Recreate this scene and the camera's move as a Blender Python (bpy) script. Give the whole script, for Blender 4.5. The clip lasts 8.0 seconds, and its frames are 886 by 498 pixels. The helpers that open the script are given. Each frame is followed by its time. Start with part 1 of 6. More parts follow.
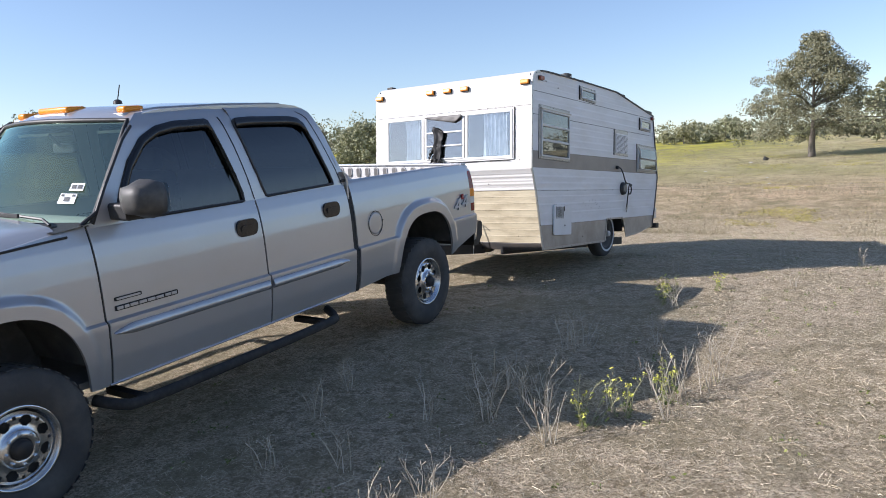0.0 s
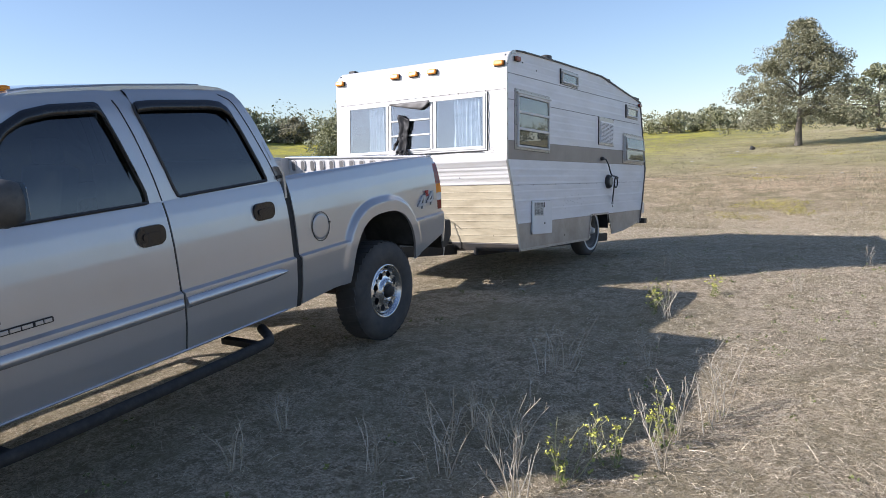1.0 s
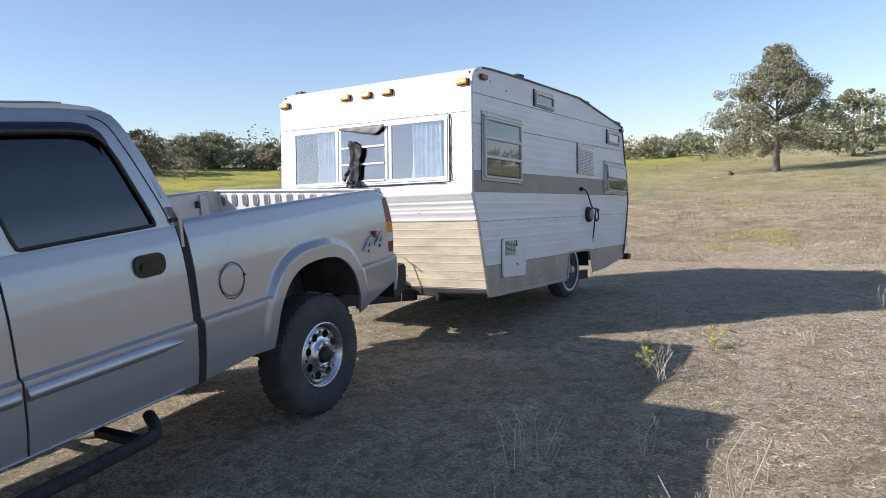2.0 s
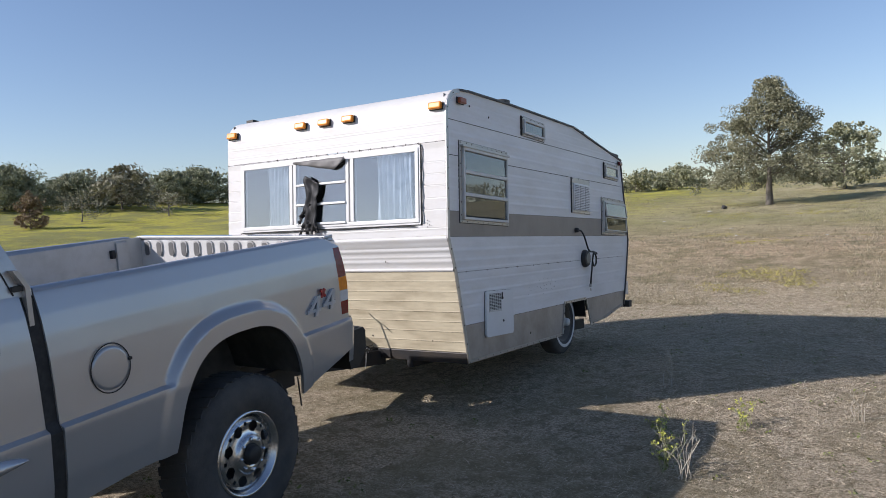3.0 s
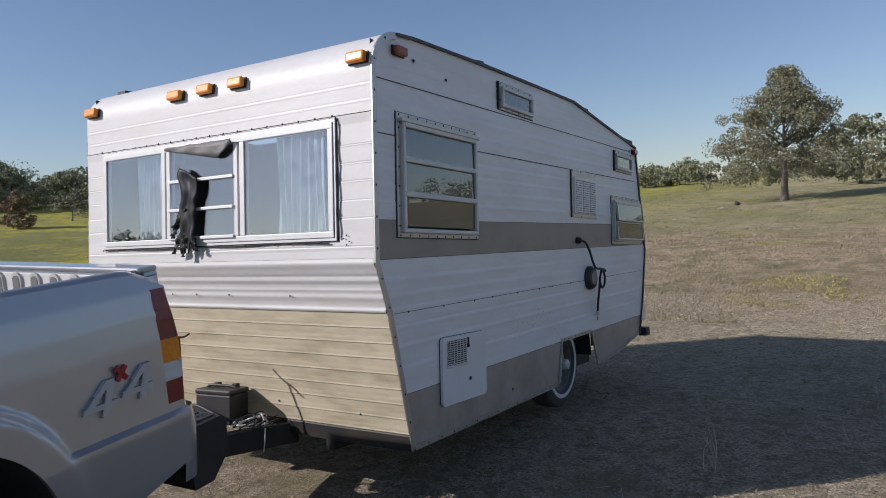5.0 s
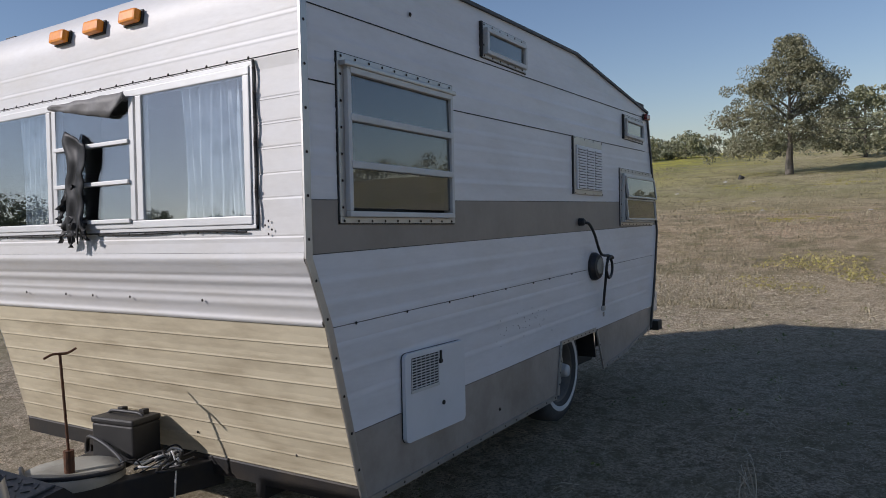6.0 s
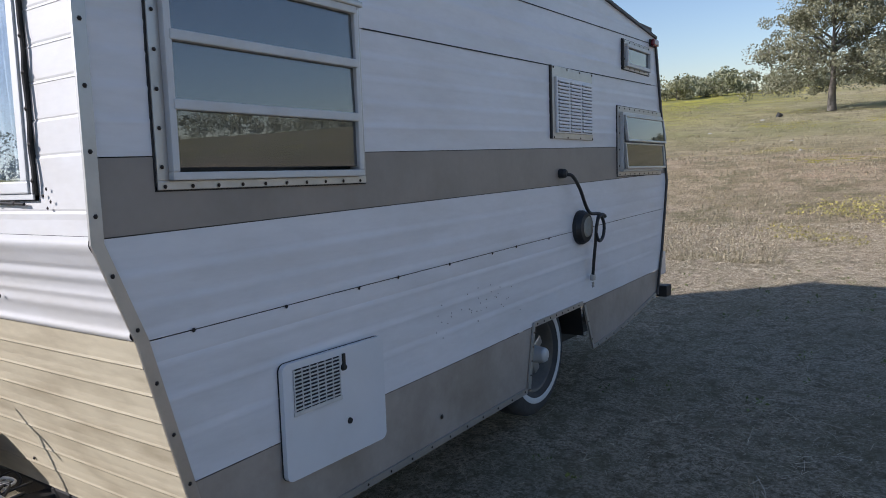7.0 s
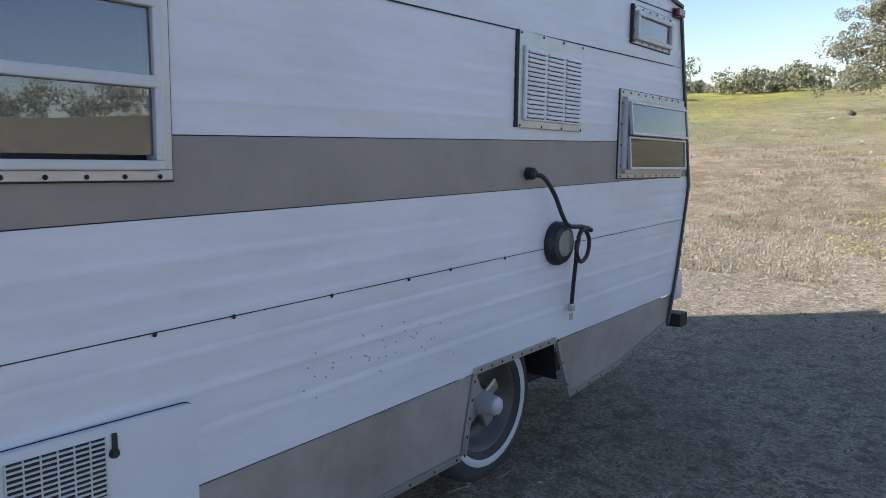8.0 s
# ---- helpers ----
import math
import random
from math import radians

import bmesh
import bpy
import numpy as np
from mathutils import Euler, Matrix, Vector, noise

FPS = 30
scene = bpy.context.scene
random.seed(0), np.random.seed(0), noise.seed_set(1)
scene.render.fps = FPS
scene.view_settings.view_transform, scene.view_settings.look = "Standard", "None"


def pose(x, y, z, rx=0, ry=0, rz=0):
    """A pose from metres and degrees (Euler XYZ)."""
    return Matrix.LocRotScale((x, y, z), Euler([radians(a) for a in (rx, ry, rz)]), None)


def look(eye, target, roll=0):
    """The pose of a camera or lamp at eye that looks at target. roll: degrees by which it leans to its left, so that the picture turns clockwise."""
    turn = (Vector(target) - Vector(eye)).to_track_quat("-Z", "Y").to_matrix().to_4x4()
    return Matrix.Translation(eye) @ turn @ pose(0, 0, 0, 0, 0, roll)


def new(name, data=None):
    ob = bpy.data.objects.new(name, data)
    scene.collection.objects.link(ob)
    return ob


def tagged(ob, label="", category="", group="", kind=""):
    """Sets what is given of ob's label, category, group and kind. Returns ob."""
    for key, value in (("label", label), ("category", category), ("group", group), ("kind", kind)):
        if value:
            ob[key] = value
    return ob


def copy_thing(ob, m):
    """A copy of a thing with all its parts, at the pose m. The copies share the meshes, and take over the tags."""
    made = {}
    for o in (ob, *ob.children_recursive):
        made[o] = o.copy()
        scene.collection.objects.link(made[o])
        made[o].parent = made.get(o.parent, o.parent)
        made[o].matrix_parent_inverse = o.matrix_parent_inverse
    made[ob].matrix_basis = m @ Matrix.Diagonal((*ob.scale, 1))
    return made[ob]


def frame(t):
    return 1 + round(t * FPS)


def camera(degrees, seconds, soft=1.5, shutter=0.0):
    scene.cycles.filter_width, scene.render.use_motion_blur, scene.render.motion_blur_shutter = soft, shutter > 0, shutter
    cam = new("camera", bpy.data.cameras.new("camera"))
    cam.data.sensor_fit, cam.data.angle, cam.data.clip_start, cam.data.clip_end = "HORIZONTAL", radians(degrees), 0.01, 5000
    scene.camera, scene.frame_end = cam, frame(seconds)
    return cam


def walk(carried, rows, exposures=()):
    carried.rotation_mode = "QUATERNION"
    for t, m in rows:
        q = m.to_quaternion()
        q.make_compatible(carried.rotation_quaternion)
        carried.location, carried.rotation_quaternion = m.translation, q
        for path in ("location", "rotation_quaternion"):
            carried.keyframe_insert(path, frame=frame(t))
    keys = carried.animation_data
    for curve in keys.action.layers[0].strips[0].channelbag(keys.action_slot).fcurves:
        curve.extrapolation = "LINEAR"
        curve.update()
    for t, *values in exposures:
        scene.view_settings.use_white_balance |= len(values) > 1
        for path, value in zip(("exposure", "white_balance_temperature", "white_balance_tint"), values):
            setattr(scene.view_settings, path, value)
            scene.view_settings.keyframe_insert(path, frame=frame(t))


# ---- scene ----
cam = camera(62.6, 8.0, soft=0.9)
LEVEL = pose(0, 0, 0, -4, 0, 0)      # the trailer sits nose-up; its own axes carry the plan
PATH = [
    (0, (4.162, -7.564, 1.103), (2.997, -5.941, 1.007), -0.1),
    (0.5, (3.938, -7.166, 1.112), (2.742, -5.567, 0.997), 0.2),
    (1, (3.809, -6.7, 1.178), (2.676, -5.056, 1.056), -0.4),
    (1.5, (3.557, -6.216, 1.273), (2.476, -4.538, 1.151), -0.9),
    (2, (3.374, -5.686, 1.315), (2.287, -4.008, 1.26), -0.6),
    (2.2, (3.298, -5.425, 1.367), (2.183, -3.765, 1.357), -1.6),
    (3.3, (2.806, -4.347, 1.483), (1.747, -2.651, 1.532), -0.6),
    (3.5, (2.779, -4.097, 1.504), (1.662, -2.438, 1.549), 0.1),
    (4, (2.597, -3.667, 1.539), (1.462, -2.02, 1.55), 0.0),
    (4.5, (2.365, -3.242, 1.625), (1.279, -1.562, 1.63), -0.0),
    (4.7, (2.311, -3.074, 1.626), (1.242, -1.384, 1.645), -1.2),
    (5.8, (1.824, -2.059, 1.724), (0.723, -0.39, 1.769), -0.3),
    (6, (1.797, -1.906, 1.718), (0.722, -0.22, 1.676), -1.2),
    (6.5, (1.729, -1.412, 1.709), (0.587, 0.226, 1.585), -2.4),
    (7, (1.698, -0.939, 1.773), (0.553, 0.689, 1.579), -1.9),
    (7.5, (1.622, -0.431, 1.802), (0.524, 1.22, 1.537), -1.6),
    (8, (1.606, 0.072, 1.814), (0.348, 1.609, 1.579), 0.7),
]
EXPOSURES = [(t, e, 6150 if t < 6.6 else 5950, 18) for t, e in ((0.0, 0.52), (2.0, 0.48), (2.2, 0.42), (3.4, -0.04), (4.7, -0.23), (6.0, -0.42), (6.5, -0.16), (7.0, 0.11), (7.5, 0.43), (8.0, 0.66))]
walk(cam, [(t, LEVEL @ look(eye, target, roll)) for t, eye, target, roll in PATH], EXPOSURES)

# light: one low sun behind the walker's left shoulder, clear sky
SUN_DIR = (LEVEL.to_3x3() @ Vector((1.40, 1.45, -1.0))).normalized()
world = bpy.data.worlds.new("sky")
scene.world = world
world.use_nodes = True
wn = world.node_tree.nodes
sky = wn.new("ShaderNodeTexSky")
sky.sky_type = "NISHITA"
sky.sun_disc = False
sky.sun_elevation = math.asin(-SUN_DIR.z)
sky.sun_rotation = math.atan2(-SUN_DIR.x, -SUN_DIR.y)
sky.air_density, sky.dust_density, sky.ozone_density = 1.0, 0.4, 2.0
wn["Background"].inputs[1].default_value = 0.118
world.node_tree.links.new(sky.outputs[0], wn["Background"].inputs[0])
sun = new("sun", bpy.data.lights.new("sun", "SUN"))
sun.data.energy, sun.data.angle, sun.data.color = 5.0, radians(0.6), (1.0, 0.95, 0.87)
sun.matrix_world = look((-30, -30, 30), Vector((-30, -30, 30)) + SUN_DIR)


# ---- materials ----
def material(name, color, rough=0.6, metal=0.0, spots=None, scale=8.0, amount=0.5, bump=0.0, bump_scale=60.0, grain=0.0,
             grain_scale=80.0, coat=0.0, stretch=(1, 1, 1), spec=0.5):
    """A surface with a large-scale stain colour, a fine grain and a fine relief, in metres."""
    m = bpy.data.materials.new(name)
    m.use_nodes = True
    t = m.node_tree
    n, l = t.nodes, t.links
    b = n["Principled BSDF"]
    b.inputs["Base Color"].default_value = (*color, 1)
    b.inputs["Roughness"].default_value = rough
    b.inputs["Metallic"].default_value = metal
    b.inputs["Coat Weight"].default_value = coat
    b.inputs["Coat Roughness"].default_value = 0.06
    b.inputs["Specular IOR Level"].default_value = spec
    co = n.new("ShaderNodeTexCoord")
    mp = n.new("ShaderNodeMapping")
    mp.inputs["Scale"].default_value = stretch
    l.new(co.outputs["Object"], mp.inputs[0])
    out = None
    if spots:
        a = n.new("ShaderNodeTexNoise")
        a.inputs["Scale"].default_value, a.inputs["Detail"].default_value = scale, 6
        a.inputs["Roughness"].default_value = 0.62
        l.new(mp.outputs[0], a.inputs["Vector"])
        r = n.new("ShaderNodeMapRange")
        r.inputs[1].default_value, r.inputs[2].default_value = 0.42, 0.72
        r.inputs[4].default_value = amount
        l.new(a.outputs["Fac"], r.inputs[0])
        x = n.new("ShaderNodeMix")
        x.data_type = "RGBA"
        x.inputs[6].default_value, x.inputs[7].default_value = (*color, 1), (*spots, 1)
        l.new(r.outputs[0], x.inputs[0])
        out = x.outputs[2]
    if grain:
        a = n.new("ShaderNodeTexNoise")
        a.inputs["Scale"].default_value, a.inputs["Detail"].default_value = grain_scale, 4
        l.new(mp.outputs[0], a.inputs["Vector"])
        r = n.new("ShaderNodeMapRange")
        r.inputs[3].default_value, r.inputs[4].default_value = 1 - grain, 1 + grain
        l.new(a.outputs["Fac"], r.inputs[0])
        x = n.new("ShaderNodeVectorMath")
        x.operation = "SCALE"
        x.inputs[0].default_value = color
        if out:
            l.new(out, x.inputs[0])
        l.new(r.outputs[0], x.inputs["Scale"])
        out = x.outputs[0]
    if out:
        l.new(out, b.inputs["Base Color"])
    if bump:
        a = n.new("ShaderNodeTexNoise")
        a.inputs["Scale"].default_value, a.inputs["Detail"].default_value = bump_scale, 3
        l.new(mp.outputs[0], a.inputs["Vector"])
        u = n.new("ShaderNodeBump")
        u.inputs["Strength"].default_value, u.inputs["Distance"].default_value = bump, 0.01
        l.new(a.outputs["Fac"], u.inputs["Height"])
        l.new(u.outputs[0], b.inputs["Normal"])
    return m


def glass(name, tint, gloss=0.0, sheen=(1, 1, 1), dust=0.0):
    """A thin pane: clear or tinted straight through, mirrored by Fresnel."""
    m = bpy.data.materials.new(name)
    m.use_nodes = True
    n, l = m.node_tree.nodes, m.node_tree.links
    n.remove(n["Principled BSDF"])
    tr, gl, lw, mx = (n.new("ShaderNode" + k) for k in ("BsdfTransparent", "BsdfGlossy", "LayerWeight", "MixShader"))
    tr.inputs[0].default_value = (*tint, 1)
    gl.inputs["Roughness"].default_value = 0.01
    gl.inputs["Color"].default_value = (*sheen, 1)
    lw.inputs["Blend"].default_value = 0.5
    pw, ad = n.new("ShaderNodeMath"), n.new("ShaderNodeMath")
    pw.operation, pw.inputs[1].default_value = "POWER", 5.0
    ad.use_clamp = True
    ad.inputs[1].default_value = 0.04 + gloss
    l.new(lw.outputs["Facing"], pw.inputs[0])
    l.new(pw.outputs[0], ad.inputs[0])
    l.new(ad.outputs[0], mx.inputs[0])
    l.new(tr.outputs[0], mx.inputs[1])
    l.new(gl.outputs[0], mx.inputs[2])
    out = mx
    if dust:
        di, out = n.new("ShaderNodeBsdfDiffuse"), n.new("ShaderNodeMixShader")
        di.inputs[0].default_value = (0.50, 0.51, 0.51, 1)
        nz, rg = n.new("ShaderNodeTexNoise"), n.new("ShaderNodeMapRange")
        nz.inputs["Scale"].default_value, nz.inputs["Detail"].default_value = 7, 5
        rg.inputs[3].default_value, rg.inputs[4].default_value = dust * 0.6, dust * 1.4
        tc = n.new("ShaderNodeTexCoord")
        l.new(tc.outputs["Object"], nz.inputs["Vector"])
        l.new(nz.outputs["Fac"], rg.inputs[0])
        l.new(rg.outputs[0], out.inputs[0])
        l.new(mx.outputs[0], out.inputs[1])
        l.new(di.outputs[0], out.inputs[2])
    l.new(out.outputs[0], n["Material Output"].inputs[0])
    return m


PAINT = material("pewter_paint", (0.43, 0.43, 0.435), 0.34, 0.5, (0.40, 0.39, 0.38), 2.2, 0.5, grain=0.05, grain_scale=700, coat=1.0, bump=0.015, bump_scale=5)
MOLDING = material("bright_molding", (0.42, 0.42, 0.43), 0.25, 0.6, (0.3, 0.29, 0.28), 6, 0.5, coat=0.5)
WHITE = material("white_siding", (0.74, 0.74, 0.75), 0.42, 0.0, (0.60, 0.59, 0.57), 3.0, 0.55, bump=0.10, bump_scale=9, grain=0.05, grain_scale=25, stretch=(1, 0.6, 2.5))
WHITE_FRONT = material("white_front_siding", (0.63, 0.62, 0.60), 0.5, 0.0, (0.56, 0.53, 0.47), 3.5, 0.6, bump=0.14, bump_scale=7, grain=0.06, grain_scale=30, stretch=(0.7, 1, 2.2))
TAUPE = material("taupe_siding", (0.305, 0.265, 0.225), 0.5, 0.0, (0.235, 0.205, 0.17), 3.0, 0.7, bump=0.10, bump_scale=9, grain=0.06, grain_scale=30)
SKIRT = material("worn_taupe_skirt", (0.40, 0.36, 0.315), 0.42, 0.15, (0.24, 0.20, 0.155), 2.6, 0.8, bump=0.12, bump_scale=7, grain=0.08, grain_scale=24)
BEIGE = material("beige_siding", (0.585, 0.515, 0.365), 0.5, 0.0, (0.36, 0.30, 0.20), 5.5, 0.85, bump=0.28, bump_scale=5, grain=0.11, grain_scale=20, stretch=(0.5, 1, 2.0))
ALU = material("dull_aluminium", (0.49, 0.475, 0.45), 0.42, 0.8, (0.38, 0.36, 0.33), 9, 0.6, bump=0.05, bump_scale=80)
ALU_WHITE = material("whitened_aluminium", (0.60, 0.60, 0.585), 0.5, 0.15, (0.5, 0.49, 0.46), 9, 0.5)
SCREW = material("rusty_screw", (0.035, 0.026, 0.02), 0.7, 0.2)
SEAL = material("black_sealant", (0.02, 0.02, 0.02), 0.8, 0, (0.06, 0.055, 0.05), 20, 0.6)
BLACK = material("black_plastic", (0.018, 0.018, 0.019), 0.5, 0, (0.035, 0.034, 0.033), 7, 0.6, bump=0.12, bump_scale=300)
GLOSS = material("glossy_black_plastic", (0.012, 0.012, 0.013), 0.25, 0, (0.03, 0.03, 0.03), 9, 0.5)
DUSTY = material("dusty_black_plastic", (0.045, 0.044, 0.042), 0.55, 0, (0.13, 0.125, 0.115), 8, 0.6, bump=0.1, bump_scale=200)
FILM = material("black_plastic_film", (0.013, 0.013, 0.014), 0.5, 0, (0.025, 0.025, 0.025), 10, 0.5, bump=0.06, bump_scale=18, spec=0.25)
FILM_DUSTY = material("dust_caked_film", (0.12, 0.115, 0.11), 0.6, 0, (0.24, 0.23, 0.21), 9, 0.7, bump=0.15, bump_scale=30)
RUBBER = material("tyre_rubber", (0.05, 0.049, 0.048), 0.85, 0, (0.11, 0.102, 0.09), 5, 0.7, bump=0.25, bump_scale=120)
CHROME = material("polished_wheel", (0.66, 0.66, 0.66), 0.27, 1.0, (0.45, 0.43, 0.4), 14, 0.6)
DARKMETAL = material("dark_metal", (0.03, 0.03, 0.031), 0.55, 0.4, (0.07, 0.055, 0.04), 6, 0.6, bump=0.1)
RIM_STEEL = material("bare_wheel_steel", (0.085, 0.078, 0.068), 0.5, 0.3, (0.16, 0.14, 0.11), 9, 0.6, bump=0.1)
RUST = material("rusty_steel", (0.16, 0.075, 0.04), 0.8, 0.3, (0.06, 0.04, 0.03), 18, 0.8, bump=0.3, bump_scale=70)
AMBER = material("amber_lens", (0.85, 0.29, 0.02), 0.35, 0, (0.6, 0.17, 0.01), 30, 0.6, coat=0.1, spec=0.3)
RED = material("red_lens", (0.20, 0.008, 0.008), 0.25, 0, (0.10, 0.006, 0.006), 20, 0.6, coat=0.2)
CLEAR = material("white_lens", (0.6, 0.6, 0.6), 0.2, 0, (0.42, 0.42, 0.42), 20, 0.5, coat=0.6)
CLOTH = material("curtain_cloth", (0.50, 0.53, 0.56), 0.9, 0, (0.20, 0.24, 0.29), 16, 0.9, bump=0.2, bump_scale=120)
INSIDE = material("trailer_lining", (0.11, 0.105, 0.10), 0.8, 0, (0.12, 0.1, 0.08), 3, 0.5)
CABIN = material("dark_trim_and_backing", (0.15, 0.147, 0.14), 0.7, 0, (0.04, 0.04, 0.04), 5, 0.5)
DASH = material("grey_dash", (0.42, 0.41, 0.38), 0.7, 0, (0.13, 0.125, 0.12), 6, 0.5)
BEDLINE = material("pale_bed_paint", (0.50, 0.49, 0.47), 0.5, 0.1, (0.33, 0.31, 0.28), 6, 0.6, bump=0.1)
STICKER = material("white_sticker", (0.72, 0.73, 0.72), 0.5)
INK = material("dark_ink", (0.03, 0.04, 0.05), 0.6)
BADGE = material("badge_silver", (0.46, 0.46, 0.46), 0.4, 0.0)
REDPAINT = material("red_mark", (0.35, 0.02, 0.02), 0.4)
PLATE = material("weathered_plate", (0.34, 0.33, 0.28), 0.7, 0.1, (0.2, 0.18, 0.14), 7, 0.7, bump=0.2)
WIRE_WHITE = material("white_wire", (0.6, 0.6, 0.58), 0.6)
GLASS_CLEAR = glass("window_glass", (0.84, 0.89, 0.92), 0.13)
GLASS_LOUVRE = glass("louvre_glass", (0.30, 0.31, 0.30), 0.09, dust=0.09)
GLASS_AWNING = glass("awning_glass", (0.10, 0.12, 0.13), 0.05, dust=0.06)
GLASS_TINT = glass("tinted_glass", (0.05, 0.055, 0.06), 0.035)
GLASS_SHIELD = glass("windshield_glass", (0.76, 0.88, 0.80), 0.15, (0.75, 1.0, 0.82))
GLASS_DOOR = glass("door_glass", (0.13, 0.145, 0.14), 0.035)
BARK = material("oak_bark", (0.17, 0.15, 0.125), 0.95, 0, (0.07, 0.055, 0.04), 3, 0.7, bump=0.8, bump_scale=14)


def leaf_material(name, a, b, mid=None):
    m = bpy.data.materials.new(name)
    m.use_nodes = True
    n, l = m.node_tree.nodes, m.node_tree.links
    p = n["Principled BSDF"]
    p.inputs["Roughness"].default_value = 0.65
    g = n.new("ShaderNodeNewGeometry")
    r = n.new("ShaderNodeValToRGB")
    r.color_ramp.elements[0].color, r.color_ramp.elements[1].color = (*a, 1), (*b, 1)
    if mid:
        r.color_ramp.elements.new(0.45).color = (*mid, 1)
    l.new(g.outputs["Random Per Island"], r.inputs[0])
    l.new(r.outputs[0], p.inputs["Base Color"])
    return m


LEAF_OAK = leaf_material("dusty_oak_leaf", (0.115, 0.12, 0.065), (0.33, 0.315, 0.20))
# the next two are lightened: distance haze is mixed into the leaf colour
LEAF_DARK = leaf_material("hazed_live_oak_leaf", (0.18, 0.195, 0.11), (0.36, 0.36, 0.22))
LEAF_FAR = leaf_material("hazy_woods_leaf", (0.19, 0.20, 0.12), (0.33, 0.33, 0.21))
LEAF_RUST = leaf_material("autumn_leaf", (0.18, 0.12, 0.07), (0.33, 0.24, 0.14))
LEAF_BARE = leaf_material("thin_grey_leaf", (0.17, 0.16, 0.10), (0.32, 0.295, 0.20))
LEAF_YELLOW = leaf_material("yellow_flower", (0.50, 0.48, 0.06), (0.64, 0.64, 0.16))
LEAF_SHRUB = leaf_material("shrub_leaf", (0.19, 0.195, 0.10), (0.34, 0.33, 0.19))
LEAF_WEED = leaf_material("weed_green", (0.10, 0.13, 0.03), (0.25, 0.27, 0.07))
STRAW = leaf_material("dry_straw", (0.16, 0.125, 0.075), (0.86, 0.76, 0.58), (0.55, 0.455, 0.31))
STALK_GREEN = leaf_material("green_stalk", (0.22, 0.22, 0.10), (0.38, 0.37, 0.20))
STALK = leaf_material("dry_stalk", (0.26, 0.22, 0.16), (0.60, 0.54, 0.43))
STONE = material("pale_stone", (0.5, 0.47, 0.42), 0.9, 0, (0.3, 0.28, 0.24), 20, 0.5)


def ground_material():
    """Dry thatch near by, bare tan banks, greener and yellow-flowered meadow farther out."""
    m = bpy.data.materials.new("dry_pasture")
    m.use_nodes = True
    n, l = m.node_tree.nodes, m.node_tree.links
    p = n["Principled BSDF"]
    p.inputs["Roughness"].default_value = 0.95
    p.inputs["Specular IOR Level"].default_value = 0.15
    geo = n.new("ShaderNodeNewGeometry")

    def noise_of(scale, detail=5, rough=0.6):
        a = n.new("ShaderNodeTexNoise")
        a.inputs["Scale"].default_value, a.inputs["Detail"].default_value, a.inputs["Roughness"].default_value = scale, detail, rough
        l.new(geo.outputs["Position"], a.inputs["Vector"])
        return a.outputs["Fac"]

    def ranged(src, lo, hi, a=0.0, b=1.0):
        r = n.new("ShaderNodeMapRange")
        for k, v in ((1, lo), (2, hi), (3, a), (4, b)):
            r.inputs[k].default_value = v
        l.new(src, r.inputs[0])
        return r.outputs[0]

    def mixed(fac, a, b):
        x = n.new("ShaderNodeMix")
        x.data_type = "RGBA"
        for k, v in ((6, a), (7, b)):
            if isinstance(v, tuple):
                x.inputs[k].default_value = (*v, 1)
            else:
                l.new(v, x.inputs[k])
        l.new(fac, x.inputs[0])
        return x.outputs[2]

    def times(a, b):
        x = n.new("ShaderNodeMath")
        x.operation = "MULTIPLY"
        l.new(a, x.inputs[0])
        l.new(b, x.inputs[1])
        return x.outputs[0]

    sep = n.new("ShaderNodeSeparateXYZ")
    l.new(geo.outputs["Position"], sep.inputs[0])
    thatch = mixed(ranged(noise_of(48, 6, 0.8), 0.38, 0.62), (0.22, 0.168, 0.10), (0.86, 0.73, 0.54))
    thatch = mixed(ranged(noise_of(9, 5, 0.7), 0.48, 0.60, 0, 0.65), thatch, (0.20, 0.16, 0.095))
    thatch = mixed(ranged(noise_of(2.3, 5, 0.65), 0.46, 0.62, 0, 0.5), thatch, (0.35, 0.295, 0.185))
    thatch = mixed(ranged(noise_of(0.8, 4), 0.5, 0.64, 0, 0.5), thatch, (0.29, 0.25, 0.15))
    # the bare bank behind the trailer and the meadow beyond it
    dirt = mixed(ranged(noise_of(0.35, 5), 0.44, 0.62), (0.48, 0.375, 0.215), (0.70, 0.515, 0.33))
    dirt = mixed(ranged(noise_of(9, 5, 0.7), 0.4, 0.65, 0, 0.6), dirt, (0.25, 0.195, 0.125))
    dirt = mixed(ranged(noise_of(2.2, 6, 0.75), 0.46, 0.60, 0, 0.8), dirt, (0.70, 0.55, 0.355))
    dirt = mixed(ranged(noise_of(26, 5, 0.8), 0.50, 0.62, 0, 0.75), dirt, (0.17, 0.13, 0.075))
    near = mixed(ranged(sep.outputs[1], 7.5, 14), thatch, dirt)
    meadow = mixed(ranged(noise_of(0.22, 6, 0.7), 0.42, 0.60), (0.52, 0.445, 0.26), (0.36, 0.335, 0.15))
    meadow = mixed(ranged(noise_of(3.0, 5, 0.7), 0.4, 0.65, 0, 0.5), meadow, (0.27, 0.23, 0.12))
    out = mixed(ranged(sep.outputs[1], 20, 30), near, meadow)
    # the far side of the truck: green meadow thick with yellow flowers
    green = mixed(ranged(noise_of(0.16, 5, 0.65), 0.42, 0.56), (0.28, 0.275, 0.09), (0.52, 0.47, 0.08))
    green = mixed(ranged(noise_of(2.5, 5, 0.7), 0.4, 0.65, 0, 0.5), green, (0.20, 0.19, 0.07))
